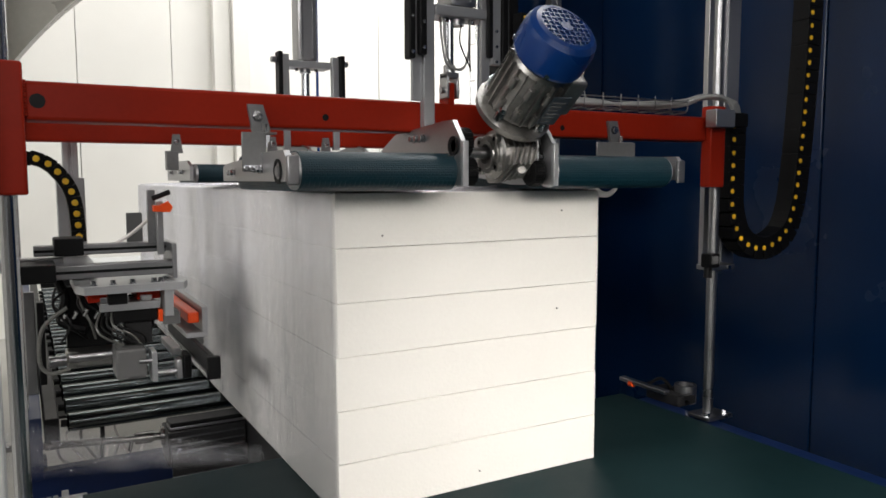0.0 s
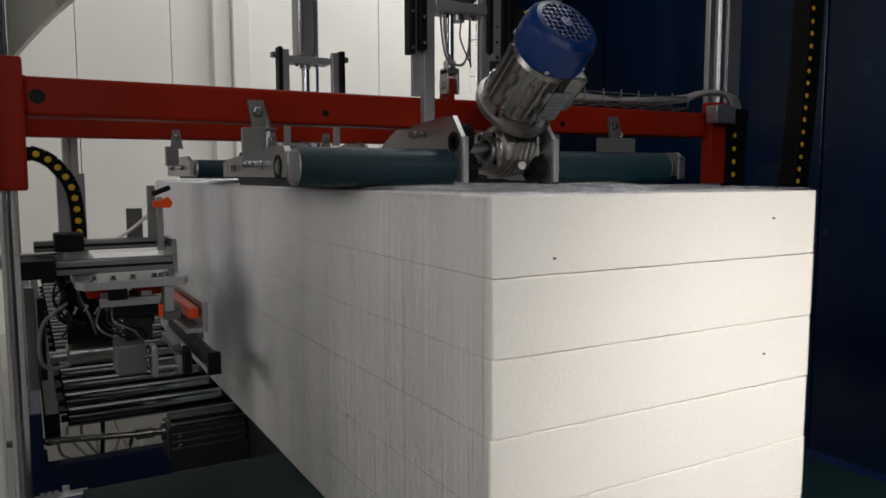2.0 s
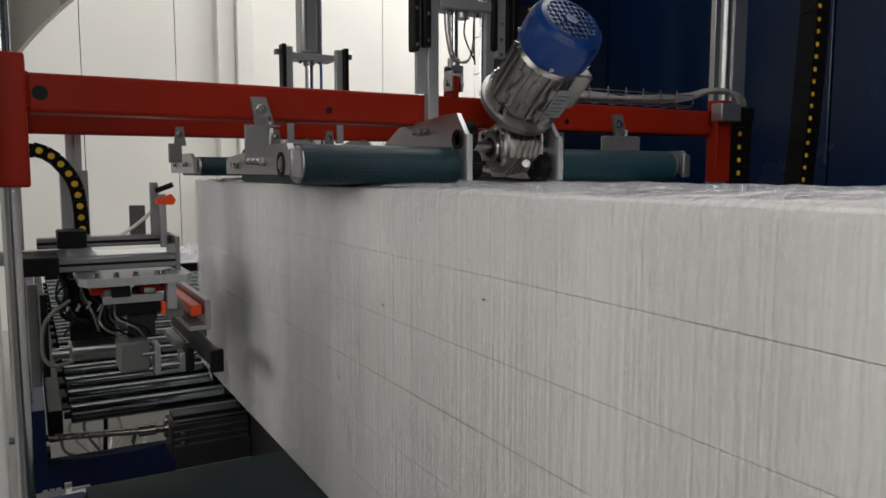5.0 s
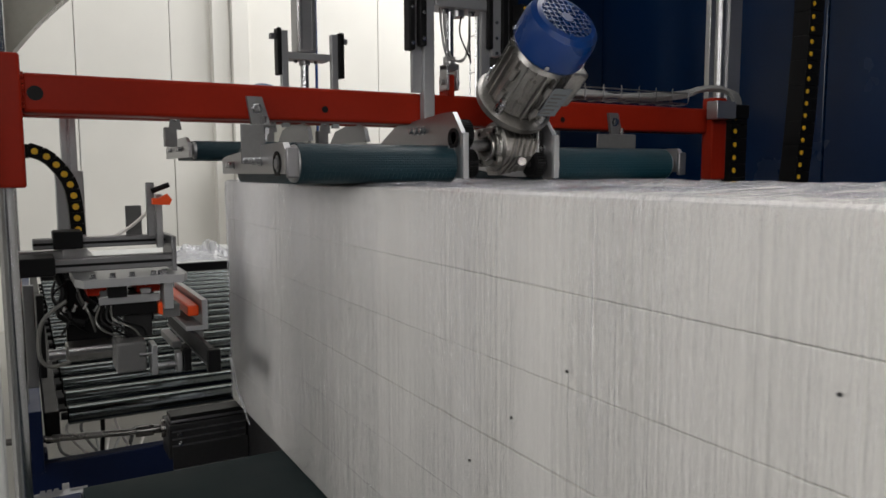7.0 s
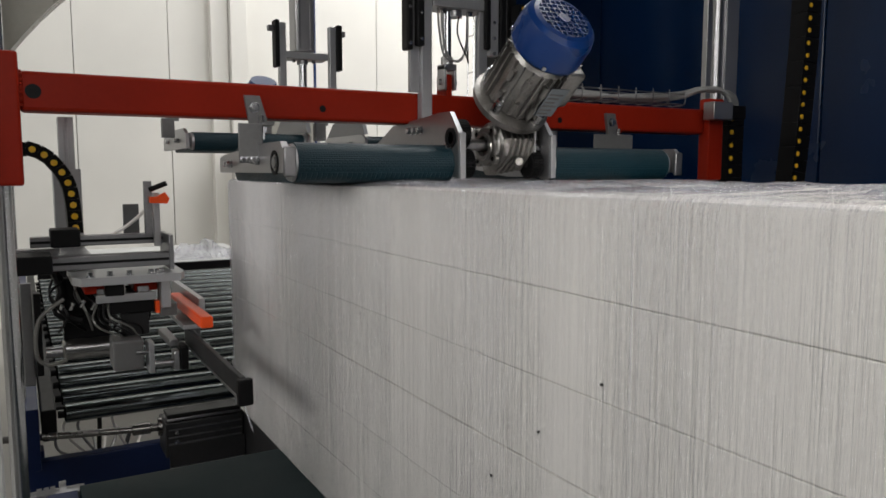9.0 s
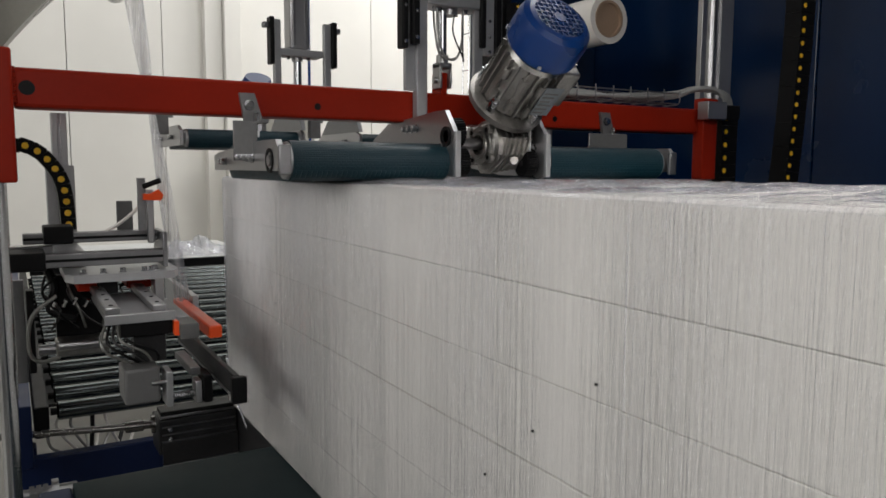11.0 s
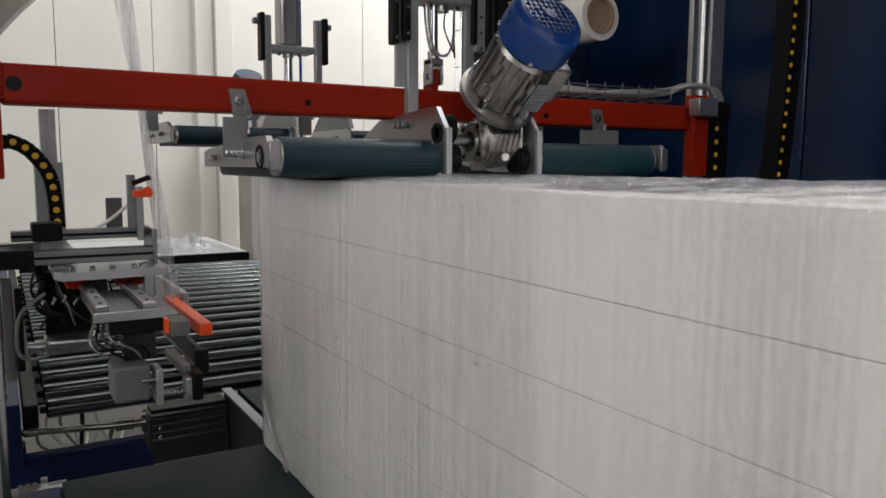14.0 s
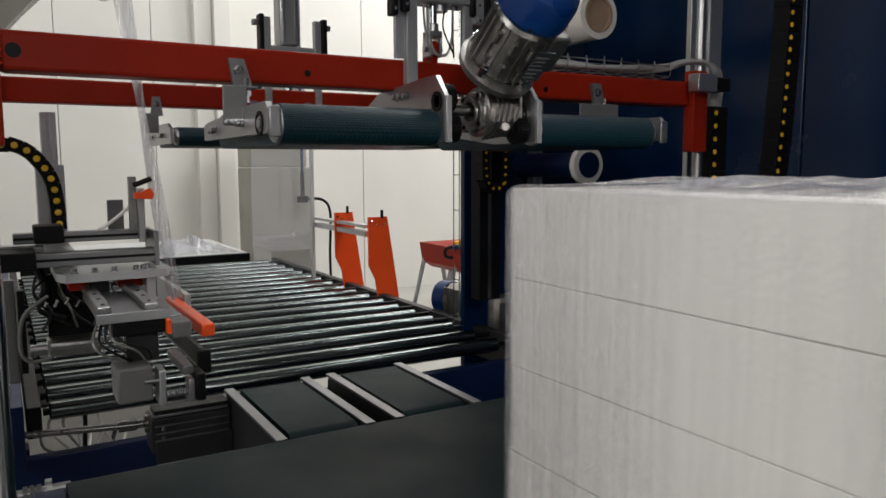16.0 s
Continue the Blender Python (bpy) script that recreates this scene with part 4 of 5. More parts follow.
# ---- drag chains ----
def drag_chain(label, points, pitch, size, across, depth, dot, inset=0.0):
    """A cable chain of separate links along a path; each link carries a coloured pin on the side that faces along `across`."""
    t = thing("cable_chain", label, "cable chain", points[0])
    pts, run = [Vector(p) for p in points], []
    fine = []
    for i in range(len(pts) - 1):
        p0, p1, p2, p3 = pts[max(i - 1, 0)], pts[i], pts[i + 1], pts[min(i + 2, len(pts) - 1)]
        for k in range(160):
            s = k / 160
            fine.append(0.5 * ((2 * p1) + (p2 - p0) * s + (2 * p0 - 5 * p1 + 4 * p2 - p3) * s * s + (3 * p1 - p0 - 3 * p2 + p3) * s ** 3))
    fine.append(pts[-1])
    acc, last = pitch, fine[0]
    for a, b in zip(fine, fine[1:]):
        acc += (b - a).length
        if acc >= pitch:
            run.append((b.copy(), (b - a).normalized()))
            acc -= pitch
    side = Vector(across)
    bm = B()
    h = size / 2
    box(bm, -pitch * 0.6, pitch * 0.6, -h, h, -depth / 2, -depth / 2 + 0.004, 0.0012)
    box(bm, -pitch * 0.49, pitch * 0.49, -h, h, depth / 2 - 0.004, depth / 2, 0.0012)
    box(bm, -pitch * 0.5, pitch * 0.5, -h, -h + 0.003, -depth / 2 + 0.003, depth / 2 - 0.003)
    box(bm, -pitch * 0.5, pitch * 0.5, h - 0.003, h, -depth / 2 + 0.003, depth / 2 - 0.003)
    link_me = mesh_of("chain_link", bm, BLACK)
    bm = B()
    turned(bm, (0, 0, depth / 2), (0, 0, 1), [(-0.001, dot), (0.0015, dot), (0.0022, dot * 0.7)], 16)
    pin_me = mesh_of("pin", bm, YELLOW)
    for p, d in run:
        m = Matrix.Translation(p - t.location) @ Matrix((d, side.cross(d), side)).transposed().to_4x4()
        link = new("chain_link", link_me)
        link.parent, link.matrix_local = t, m
        pin = new("pin", pin_me)
        pin.parent = link
        pin.location = m.to_3x3().inverted() @ Vector((inset, 0, 0))
    return t


drag_chain("black cable chain with yellow pins hanging in a loop", [(1.100, 0.078, 0.745), (1.100, 0.078, 0.60), (1.105, 0.078, 0.53), (1.139, 0.078, 0.462), (1.217, 0.078, 0.432),
           (1.302, 0.078, 0.462), (1.342, 0.078, 0.53), (1.362, 0.078, 0.65), (1.379, 0.078, 0.85), (1.389, 0.078, 1.05), (1.393, 0.078, 1.5)], 0.0325, 0.058, (0, -1, 0), 0.05, 0.0062, -0.016)
drag_chain("black cable chain with dull yellow pins bending down", [(-0.47, 0.78, 0.665), (-0.445, 0.78, 0.665), (-0.41, 0.78, 0.645), (-0.378, 0.78, 0.60), (-0.365, 0.78, 0.55), (-0.36, 0.78, 0.46)], 0.027, 0.032, (0, -1, 0), 0.06, 0.0075)
drag_chain("black cable chain hanging on the dark mast", [(0.990, 0.97, 0.74), (0.990, 0.97, 0.60), (1.003, 0.97, 0.55), (1.033, 0.97, 0.53), (1.060, 0.97, 0.55), (1.072, 0.97, 0.60), (1.078, 0.97, 1.2)], 0.027, 0.03, (0, -1, 0), 0.05, 0.005)

# ---- film clamp and cutter beside the pack ----
carr = thing("cutter_carriage", "aluminium carriage with rails, valves and air lines", "cutter", (-0.3, 0.65, 0.38))
for z0, z1, yy in ((0.445, 0.468, 0.66), (0.40, 0.43, 0.58)):
    rl = part("cross_rail", box(B(), -0.46, -0.178, yy - 0.02, yy + 0.02, z0, z1, 0.003), ALU_MATT, carr, "slotted aluminium cross rail")
    part("slot", box(B(), -0.459, -0.179, yy - 0.0215, yy - 0.0195, (z0 + z1) / 2 - 0.003, (z0 + z1) / 2 + 0.003), BLACK, rl)
part("rail_block", box(B(), -0.50, -0.42, 0.55, 0.68, 0.395, 0.435, 0.004), BLACK, carr)
part("rail_block", box(B(), -0.42, -0.36, 0.62, 0.70, 0.445, 0.485, 0.004), BLACK, carr)
part("support_arm", box(B(), -0.56, -0.40, 0.66, 0.70, 0.41, 0.44, 0.003), STEEL, carr)
part("post_bracket", box(B(), -0.398, -0.330, 0.68, 1.035, 0.402, 0.4155, 0.002), ALU_MATT, carr)
part("end_plate", box(B(), -0.182, -0.172, 0.555, 0.685, 0.39, 0.47, 0.002), ALU_MATT, carr)
top = part("carriage_plate", plate(B(), [(-0.385, 0.56), (-0.37, 0.52), (-0.165, 0.52), (-0.15, 0.56), (-0.15, 0.76), (-0.385, 0.76)], "z", 0.368, 0.385), CUT, carr)
bolts(top, [(-0.35, 0.545, 0.385), (-0.31, 0.545, 0.385), (-0.27, 0.545, 0.385), (-0.225, 0.545, 0.385), (-0.20, 0.56, 0.385), (-0.21, 0.545, 0.385)], (0, 0, 1), 0.006, 0.008, "plate_bolt")
for x in (-0.334, -0.232):
    part("rail_guide", box(B(), x - 0.026, x + 0.026, 0.585, 0.74, 0.341, 0.3675, 0.003), RED, carr, "red linear guide carriage")
part("hanging_plate", box(B(), -0.205, -0.185, 0.54, 0.60, 0.305, 0.367, 0.002), CUT, carr)
part("rear_box", box(B(), -0.32, -0.28, 0.56, 0.66, 0.337, 0.366, 0.002), BLACK, carr)
part("side_shield", box(B(), -0.485, -0.462, 0.70, 0.715, 0.12, 0.36, 0.003), ALU_MATT, carr, "grey sheet side shield")
part("valve_bank", box(B(), -0.46, -0.445, 0.66, 0.70, 0.15, 0.34, 0.003), BLACK, carr)
# upright sensor post
part("sensor_post", box(B(), -0.226, -0.208, 0.60, 0.612, 0.47, 0.592, 0.002), STEEL, carr)
part("post_bar", box(B(), -0.205, -0.190, 0.61, 0.625, 0.44, 0.565, 0.002), ALU, carr)
part("orange_tip", plate(B(), [(-0.215, 0.542), (-0.178, 0.540), (-0.172, 0.552), (-0.182, 0.566), (-0.200, 0.556), (-0.215, 0.556)], "y", 0.585, 0.600), ORANGE, carr, "orange plastic sensor tip")
part("knob", rod(B(), (-0.214, 0.598, 0.572), (-0.178, 0.585, 0.587), 0.006, seg=12), BLACK, carr)
part("shield", box(B(), -0.258, -0.222, 0.72, 0.73, 0.44, 0.535, 0.002), GREY_BOX, carr)
part("air_line", tube(B(), [(-0.37, 0.7, 0.44), (-0.32, 0.69, 0.45), (-0.26, 0.66, 0.485), (-0.215, 0.62, 0.53)], 0.004, 8), PAPER, carr)
# fixed valve block and hoses under the carriage
part("valve_block", box(B(), -0.405, -0.295, 0.64, 0.70, 0.185, 0.222, 0.004), CAST, carr)
part("valve_cylinder", rod(B(), (-0.40, 0.635, 0.212), (-0.30, 0.635, 0.212), 0.011), ALU, carr)
part("valve_piston", rod(B(), (-0.44, 0.67, 0.20), (-0.405, 0.67, 0.20), 0.012), STEEL, carr)
part("drop_bracket", box(B(), -0.40, -0.30, 0.705, 0.735, 0.19, 0.365, 0.003), BLACK, carr)
rnd = random.Random(12)
for k in range(9):
    x = -0.42 + 0.022 * k
    part("air_line", tube(B(), [(x, 0.66, 0.37 - 0.004 * k), (x + rnd.uniform(-.03, .02), 0.64, 0.335), (x + rnd.uniform(-.02, .05), 0.62, 0.29 + rnd.uniform(-.015, .015)), (x + rnd.uniform(0, .05), 0.64, 0.25)], 0.0028, 6), (DARK_STEEL, BLACK, HOSE)[k % 3], carr)
    part("fitting", rod(B(), (x + 0.01, 0.63, 0.30 + 0.004 * (k % 3)), (x + 0.018, 0.625, 0.315 + 0.004 * (k % 3)), 0.005, seg=8), CHROME, carr)
part("air_line", tube(B(), [(-0.40, 0.62, 0.33), (-0.45, 0.61, 0.29), (-0.46, 0.6, 0.22), (-0.44, 0.6, 0.19), (-0.40, 0.6, 0.195)], 0.0045, 8), HOSE, carr)
part("air_line", tube(B(), [(-0.42, 0.72, 0.40), (-0.40, 0.70, 0.34), (-0.41, 0.68, 0.29), (-0.36, 0.66, 0.27)], 0.011, 8), BLACK, carr)

clamp_bar = thing("clamp_bar", "red clamp bar on an aluminium angle, sliding forward", "clamp", (-0.13, 0.75, 0.28))
part("red_bar", box(B(), -0.145, -0.118, 0.60, 0.98, 0.272, 0.298, 0.004), ORANGE, clamp_bar, "orange red clamp bar")
lower_jaw = thing("clamp_rail", "aluminium angle rail with a black rubber stop", "clamp", (-0.12, 0.75, 0.25))
part("angle_foot", box(B(), -0.152, -0.101, 0.585, 0.95, 0.240, 0.251, 0.001), CUT, lower_jaw)
part("angle_web", box(B(), -0.1145, -0.101, 0.585, 0.95, 0.2515, 0.312, 0.001), CUT, lower_jaw)
part("stop", rod(B(), (-0.122, 0.60, 0.24), (-0.122, 0.60, 0.222), 0.012, seg=14), GREY_BOX, lower_jaw)

knife = thing("knife_arm", "black knife arm with a rubber end block", "knife", (-0.13, 0.6, 0.2))
part("arm", box(B(), -0.140, -0.128, 0.40, 0.92, 0.192, 0.236, 0.002), DARK_STEEL, knife)
part("blade", box(B(), -0.1425, -0.1405, 0.42, 0.92, 0.194, 0.199, 0.0004), STEEL, knife)
part("end_block", box(B(), -0.146, -0.118, 0.385, 0.402, 0.185, 0.235, 0.003), BLACK, knife)

slider = thing("cutter_slide", "aluminium slide with twin rails under the carriage", "slide", (-0.28, 0.65, 0.32))
part("slide_plate", box(B(), -0.335, -0.215, 0.575, 0.86, 0.325, 0.336, 0.002), ALU_MATT, slider)
for x in (-0.322, -0.238):
    part("slide_rail", box(B(), x - 0.013, x + 0.013, 0.582, 0.90, 0.337, 0.352, 0.003), STEEL, slider, "ground steel slide rail")
    for k in range(4):
        part("rail_screw", rod(B(), (x, 0.61 + 0.07 * k, 0.351), (x, 0.61 + 0.07 * k, 0.3535), 0.004, seg=10), DARK_STEEL, slider)
part("front_lip", box(B(), -0.338, -0.212, 0.565, 0.575, 0.322, 0.340, 0.001), CUT, slider)
part("under_slide", box(B(), -0.31, -0.215, 0.58, 0.84, 0.292, 0.323, 0.002), BLACK, slider)
part("grey_block", box(B(), -0.205, -0.168, 0.56, 0.63, 0.282, 0.312, 0.003), GREY_BOX, slider)
part("red_insert", box(B(), -0.214, -0.2055, 0.565, 0.63, 0.290, 0.318, 0.001), ORANGE, slider)
part("side_rail", box(B(), -0.200, -0.172, 0.631, 0.86, 0.300, 0.314, 0.002), ALU_MATT, slider)
for k in range(5):
    part("air_line", tube(B(), [(-0.335 + 0.008 * k, 0.60, 0.315), (-0.345 + 0.012 * k, 0.585, 0.285), (-0.33 + 0.02 * k, 0.58, 0.262), (-0.29 + 0.012 * k, 0.59, 0.24)], 0.0026, 6), (HOSE, BLACK, DARK_STEEL)[k % 3], slider)

head = thing("film_cutter", "grey gear box with a spring loaded plate", "cutter head", (-0.25, 0.6, 0.2))
part("gear_box", box(B(), -0.31, -0.245, 0.555, 0.64, 0.165, 0.235, 0.006), GREY_BOX, head)
part("face_plate", box(B(), -0.236, -0.224, 0.545, 0.60, 0.155, 0.225, 0.002), CUT, head)
part("spindle", rod(B(), (-0.262, 0.55, 0.205), (-0.236, 0.55, 0.205), 0.004, seg=20), STEEL, head)
bm = B()
for k in range(9):
    rod(bm, (-0.221 + 0.0045 * k, 0.56, 0.172), (-0.2185 + 0.0045 * k, 0.56, 0.172), 0.008, seg=12)
part("spring", bm, STEEL, head)
part("spring_pin", rod(B(), (-0.224, 0.56, 0.172), (-0.165, 0.56, 0.172), 0.004, seg=10), CHROME, head)
part("end_plate", box(B(), -0.182, -0.170, 0.545, 0.58, 0.155, 0.20, 0.002), ALU, head)
part("upper_arm", box(B(), -0.192, -0.172, 0.545, 0.70, 0.212, 0.228, 0.002), ALU_MATT, head)
part("black_pad", box(B(), -0.168, -0.150, 0.54, 0.60, 0.155, 0.21, 0.003), BLACK, head)
part("back_bracket", box(B(), -0.285, -0.225, 0.60, 0.63, 0.236, 0.29, 0.002), DARK_STEEL, head)

# ---- winding ring ----
RC = Vector((0.3, 0.60, 0.3))
bm = B()
seg = 96
rings = []
for i in range(seg + 1):
    a = radians(100 + 175 * i / seg)
    rings.append([bm.verts.new((RC.x + r * math.cos(a), yy, RC.z + r * math.sin(a))) for r, yy in ((0.958, 0.57), (1.10, 0.57), (1.10, 0.66), (0.958, 0.66))])
for a, b in zip(rings, rings[1:]):
    for k in range(4):
        bm.faces.new((a[k], a[(k + 1) % 4], b[(k + 1) % 4], b[k]))
bm.faces.new(rings[0]), bm.faces.new(rings[-1][::-1])
single("ring_guard", bm, BEIGE, "grey painted curved guard of the winding ring", "ring guard")

ring = thing("winding_ring", "rotating film carrier with a white film roll", "film carrier", tuple(RC))
part("film_roll", turned(B(), (1.138, 0.55, 1.075), (0, 1, 0), [(0.2, 0.050), (0, 0.056), (0, 0.074), (0.30, 0.074), (0.30, 0.03)], 36), PAPER, ring, "white roll of stretch film")
part("core", turned(B(), (1.138, 0.548, 1.075), (0, 1, 0), [(0.18, 0.0), (0.18, 0.046), (0, 0.048), (0, 0.0555), (0.01, 0.0555)], 32), CARD, ring, "brown cardboard core")
part("dancer_roller", rod(B(), (-0.24, 0.55, 1.03), (-0.24, 0.75, 1.03), 0.025), CHROME, ring)
bm = B()
a0, b0 = Vector((-0.245, 0.58, 1.01)), Vector((-0.205, 0.58, 1.01))
a1, b1 = Vector((-0.150, 0.60, 0.30)), Vector((-0.118, 0.60, 0.30))
prev = None
for i in range(25):
    s = i / 24
    squeeze = 1 - 0.45 * math.exp(-((s - 0.38) / 0.15) ** 2)
    mid, half = (a0.lerp(a1, s) + b0.lerp(b1, s)) / 2, (b0.lerp(b1, s) - a0.lerp(a1, s)) / 2
    row = [bm.verts.new(mid + half * squeeze * u + Vector((0, 0.012 * math.cos(3 * u * 1.5 + 4 * s), 0))) for u in (-1, -0.6, -0.2, 0.2, 0.6, 1)]
    if prev:
        for k in range(5):
            bm.faces.new((prev[k], prev[k + 1], row[k + 1], row[k]))
    prev = row
part("film_web", bm, WEB, ring, "taut folded strand of clear film")

# ---- spare film roll on the machine ----
sp = thing("spare_film_roll", "white spare film roll on a spindle", "film roll", (1.33, 0.8, 0.60))
part("roll", turned(B(), (1.33, 0.80, 0.615), (0, 1, 0), [(0, 0.047), (0, 0.067), (0.025, 0.067), (0.025, 0.047)], 32), PAPER, sp)
part("spindle", rod(B(), (1.33, 0.795, 0.615), (1.33, 1.2, 0.615), 0.046), BLUE_FRAME, sp)

# ---- far end: guards, acrylic screen, trolley, drive ----
for y in (2.05, 2.47):
    g = thing("side_guard", "orange sheet metal guard standing beside the rollers", "guard", (1.15, y, -0.05), group="orange side guards")
    part("sheet", plate(B(), [(1.05, 0.366), (1.05, 0.13), (1.085, 0.06), (1.11, -0.13), (1.225, -0.13), (1.15, 0.366)], "y", y, y + 0.012), ORANGE, g)
    part("flange", plate(B(), [(1.15, 0.366), (1.225, -0.13), (1.232, -0.13), (1.157, 0.366)], "y", y + 0.013, y + 0.05), ORANGE, g)
    part("peg", box(B(), 1.115, 1.128, y - 0.006, y + 0.006, 0.36, 0.40, 0.003), BLACK, g)
    bolts(g, [(1.065, y, 0.345), (1.09, y, 0.33), (1.13, y, 0.33)], (0, -1, 0), 0.004, 0.003, "bolt")
screen = thing("guard_panel", "clear acrylic guard panel beside the rollers", "panel", (1.045, 3.3, 0.0))
part("sheet", box(B(), 1.042, 1.047, 2.80, 3.98, -0.06, 0.705, 0.001), PLEXI, screen)
part("edge_profile", box(B(), 1.036, 1.053, 2.775, 2.798, -0.10, 0.705, 0.001), PALE, screen)
part("guide_bar", box(B(), 1.055, 1.10, 2.10, 2.80, 0.268, 0.292, 0.001), ALU, screen)
part("guide_bar", box(B(), 1.055, 1.10, 2.10, 2.80, 0.31, 0.325, 0.001), ALU, screen)
col = thing("air_service_line", "blue air pipe with a black shut off valve", "pipe", (1.6, 4.9, 0.4))
part("pipe", rod(B(), (1.50, 4.9, 0.55), (1.50, 4.9, 4.9), 0.012), MOTOR_BLUE, col)
part("valve", box(B(), 1.46, 1.54, 4.86, 4.94, 0.30, 0.36, 0.01), BLACK, col)
part("valve_stem", rod(B(), (1.50, 4.9, 0.36), (1.50, 4.9, 0.55), 0.018), DARK_STEEL, col)
part("hose", tube(B(), [(1.54, 4.9, 0.33), (1.68, 4.9, 0.32), (1.75, 4.9, 0.2), (1.74, 4.9, -0.2), (1.76, 4.9, -0.75)], 0.012, 8), BLACK, col)

trol = thing("tool_trolley", "red steel tool trolley with blue rim and trestle legs", "trolley", (2.75, 4.6, FL))
part("tray", plate(B(), [(2.80, -0.02), (2.83, -0.20), (2.93, -0.26), (3.7, -0.26), (3.7, -0.02)], "y", 4.3, 4.9), RED, trol)
part("rim", box(B(), 2.78, 3.7, 4.27, 4.30, -0.035, 0.005, 0.01), BLUE_FRAME, trol)
part("hose", tube(B(), [(2.85, 4.26, 0.02), (3.0, 4.26, 0.0), (3.3, 4.26, -0.03), (3.6, 4.26, -0.05)], 0.022, 8), CARD, trol)
part("handle", tube(B(), [(2.80, 4.3, -0.01), (2.73, 4.3, -0.03), (2.73, 4.3, -0.09), (2.80, 4.3, -0.11)], 0.015, 8), BLACK, trol)
for x0, x1 in ((2.88, 2.70), (3.0, 3.12), (3.2, 3.03), (3.35, 3.46)):
    for y in (4.32, 4.88):
        part("leg", rod(B(), (x0, y, -0.03), (x1, y, FL + 0.08), 0.02, seg=10), STEEL, trol)
part("brace", rod(B(), (2.77, 4.32, -0.5), (3.08, 4.32, -0.5), 0.014, seg=8), STEEL, trol)
tl = thing("glue_gun", "yellow hand tool lying on the trolley", "tool", (2.98, 4.43, -0.02))
part("body", box(B(), 2.90, 3.06, 4.40, 4.46, -0.019, 0.02, 0.008), YELLOW, tl)
part("barrel", rod(B(), (3.06, 4.43, 0.0), (3.4, 4.5, 0.0), 0.018), DARK_STEEL, tl)
col.location.x += 0.26
trol.location += Vector((0.10, 0, -0.08))
tl.location += Vector((0.10, 0, -0.08))
mot = thing("drive_motor", "grey cast drive motor with a blue fan cover", "motor", (1.30, 1.45, -0.1))
part("fan_cover", turned(B(), (1.20, 1.62, 0.03), (0.3, -0.9, 0), [(0, 0.06), (0.01, 0.075), (0.07, 0.075)], 28), MOTOR_BLUE, mot)
part("body", turned(B(), (1.22, 1.56, 0.03), (0.3, -0.9, 0), [(0, 0.07), (0.16, 0.07), (0.17, 0.055)], 28), CAST, mot)
bm = B()
for k in range(7):
    box(bm, 1.16, 1.17, 1.40 + k * 0.02, 1.41 + k * 0.02, -0.03, 0.09, 0.001)
part("rib", bm, CAST, mot)
part("gearbox", box(B(), 1.17, 1.36, 1.16, 1.36, -0.09, 0.10, 0.03), CAST, mot)
part("mount", box(B(), 1.15, 1.40, 1.14, 1.62, -0.13, -0.09, 0.004), BLUE_FRAME, mot)
ladder = thing("wire_ladder", "thin galvanised wire cable ladder", "cable ladder", (0.98, 1.1, 0.0))
for y in (1.10, 1.14):
    part("wire", rod(B(), (0.975, y, 0.02), (0.975, y, 2.0), 0.0022, seg=6), CHROME, ladder)
for k in range(14):
    part("rung", rod(B(), (0.975, 1.10, 0.06 + 0.13 * k), (0.975, 1.14, 0.06 + 0.13 * k), 0.0022, seg=6), CHROME, ladder)


# ---- machine post at the near corner ----
corner = thing("corner_post", "pale grey powder coated machine post", "post", (-0.56, 0.0, FL))
part("post", box(B(), -0.62, -0.516, -0.05, 0.025, FL, 2.4, 0.004), PALE, corner)


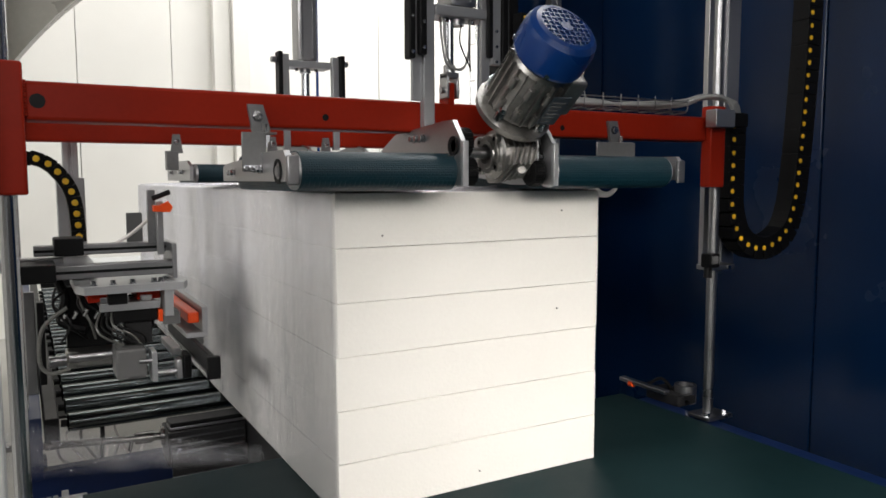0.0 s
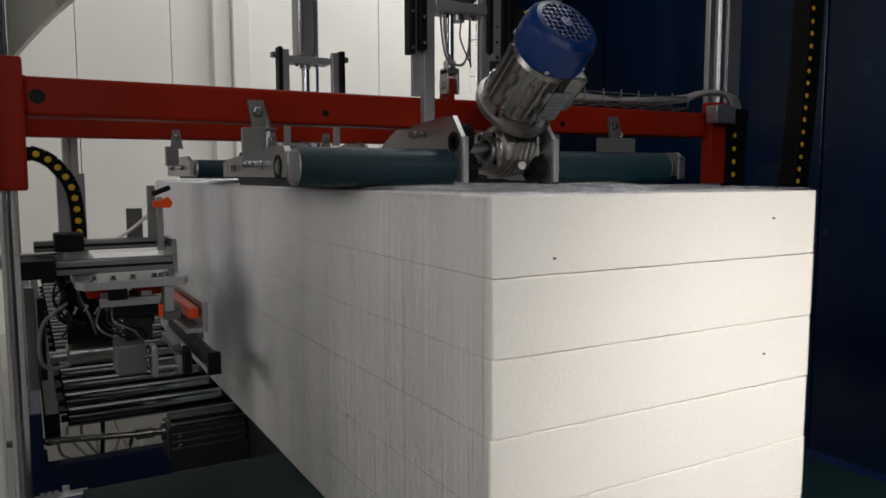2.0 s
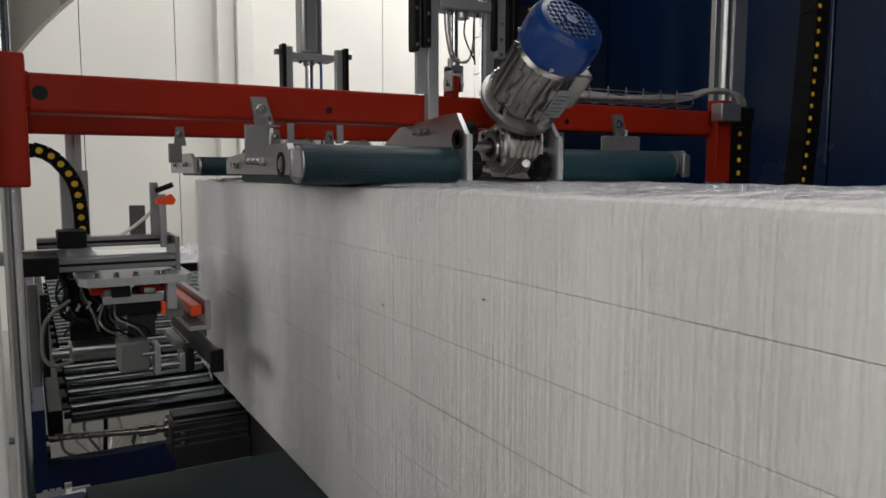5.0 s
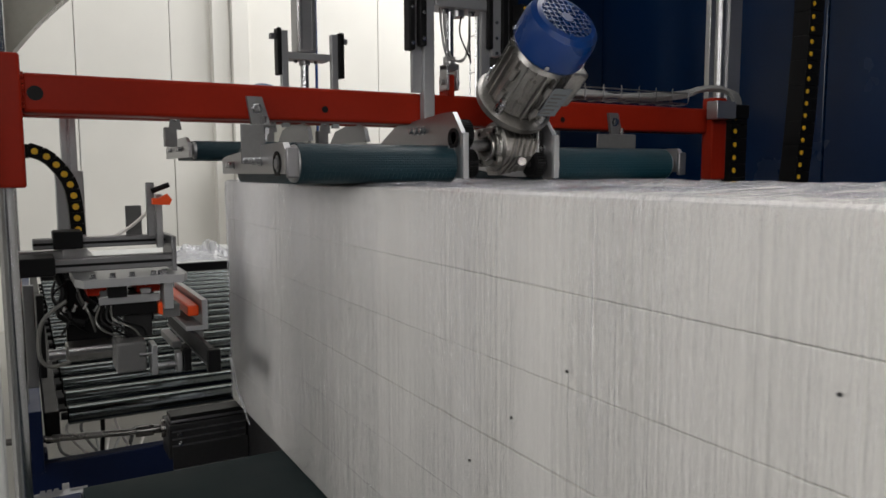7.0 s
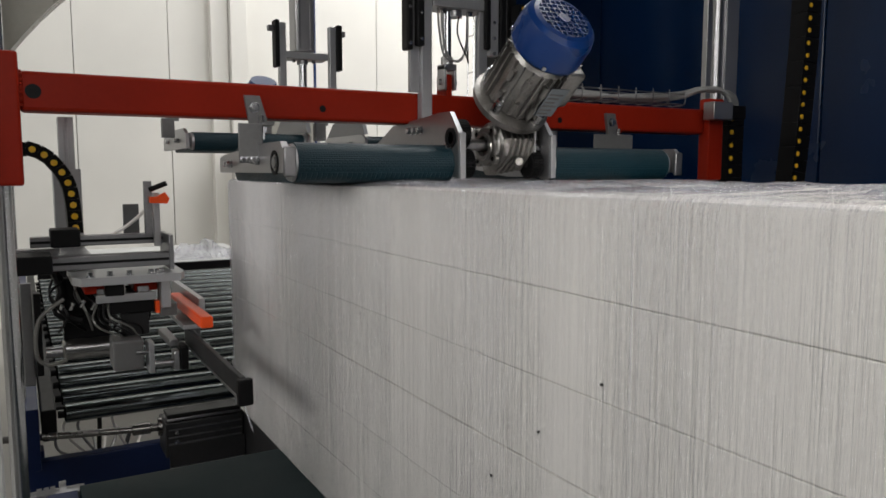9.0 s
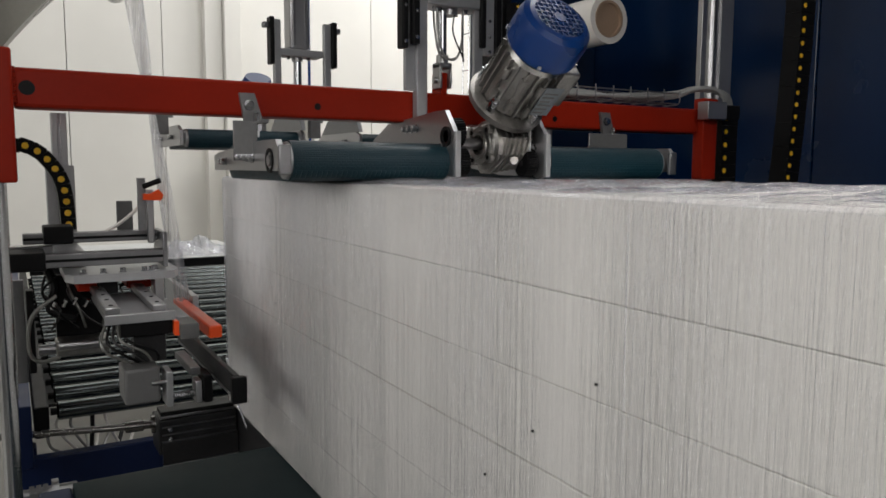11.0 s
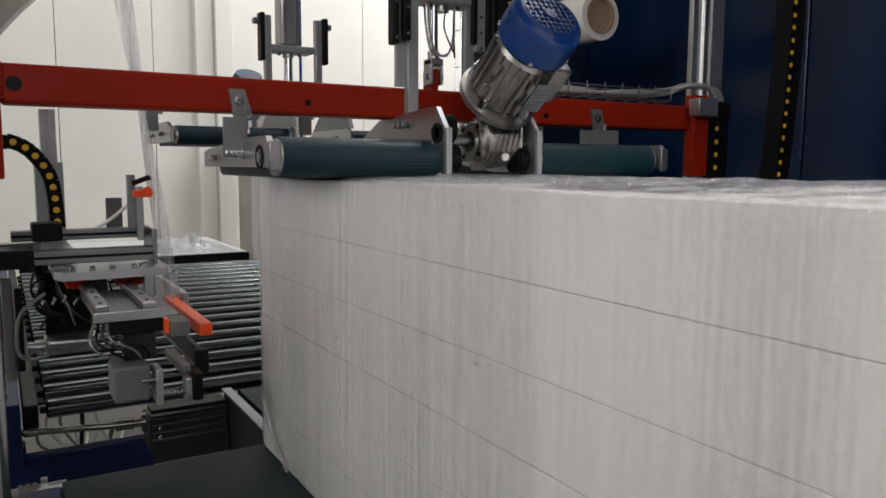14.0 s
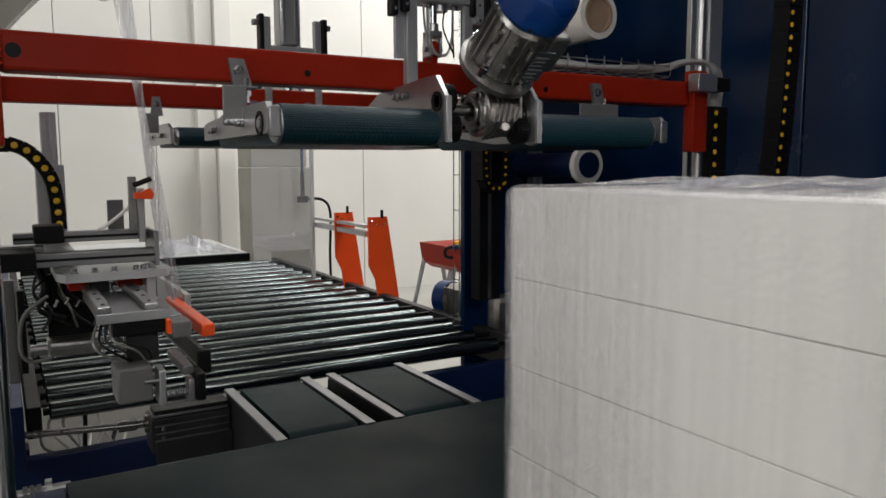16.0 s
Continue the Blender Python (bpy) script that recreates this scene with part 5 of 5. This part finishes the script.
# ---- what moves ----
def motions():
    lead = [(0, 0.0), (0.5, -0.126), (1.0, -0.252), (1.5, -0.378), (2.0, -0.504), (2.5, -0.631), (3.0, -0.758), (3.5, -0.885), (4.0, -1.010),
            (5.2, -1.285), (6.3, -1.525), (6.5, -1.577), (6.8, -1.652), (7.1, -1.712), (7.5, -1.751), (8.0, -1.754), (13.05, -1.754), (13.25, -1.79), (13.5, -1.902), (14.0, -2.14), (14.5, -2.378), (15.0, -2.606), (15.5, -2.832), (16.0, -3.057)]
    walk(pack, [(t, pose(0.3, y, 0.0)) for t, y in lead])
    lift = [(0, 0), (14.08, 0), (14.16, 0.009), (14.3, 0.038), (14.42, 0.052), (14.55, 0.0525), (16, 0.0525)]
    walk(front, [(t, pose(0.3, 0.08, 0.593 + z)) for t, z in lift])
    lift = [(0, 0), (6.55, 0), (6.75, 0.012), (7.0, 0.042), (7.3, 0.058), (7.6, 0.062), (16, 0.062)]
    walk(rear, [(t, pose(0.3, 0.9, 0.6 + z)) for t, z in lift])
    bar = [(0, 0), (8.6, 0), (9.0, -0.18), (9.4, -0.30), (9.8, -0.315), (16, -0.315)]
    walk(clamp_bar, [(t, pose(-0.13, 0.75 + y, 0.28)) for t, y in bar])
    rail = [(0, 0), (8.3, 0), (16, 0)]
    walk(lower_jaw, [(t, pose(-0.12, 0.75 + y, 0.25)) for t, y in rail])
    arm = [(0, 0), (7.2, 0), (7.5, -0.10), (8.0, -0.22), (8.5, -0.26), (9.0, -0.28), (12.9, -0.28), (13.3, -0.22), (13.6, -0.06), (14.0, -0.06), (16, -0.06)]
    walk(knife, [(t, pose(-0.13, 0.6 + y, 0.2)) for t, y in arm])
    out = [(0, 0), (9.6, 0), (10.6, -0.26), (11.0, -0.30), (16, -0.30)]
    walk(slider, [(t, pose(-0.28, 0.65 + y, 0.32)) for t, y in out])
    cut = [(0, 0, 0), (9.6, 0, 0), (10.6, 0, -0.26), (11.0, 0, -0.30), (11.3, 0.002, -0.30), (11.5, 0.055, -0.30), (11.75, 0.082, -0.30), (12.0, 0.083, -0.30), (13.0, 0.083, -0.30),
           (13.2, 0.06, -0.30), (13.4, 0.01, -0.30), (13.55, 0, -0.30), (16, 0, -0.30)]
    walk(head, [(t, pose(-0.25 + x, 0.6 + y, 0.2)) for t, x, y in cut])
    # full speed to 7.39 s, then slower turns until the ring stands
    turn, t = [], 0.0
    while t < 7.35:
        turn.append((t, 360 * (t - 0.142) / 0.725))
        t += 0.1
    for k in range(9):
        q = k / 8
        turn.append((7.392 + 0.808 * q, 3600 + 360 * (1.10 * q - 0.10 * q * q)))
    for k in range(1, 17):
        q = k / 16
        turn.append((8.2 + 1.77 * q, 3960 + 360 * (2 * q - q * q)))
    turn.append((16.0, 4320))
    walk(ring, [(t, pose(RC.x, RC.y, RC.z, 0, a, 0)) for t, a in turn])


motions()
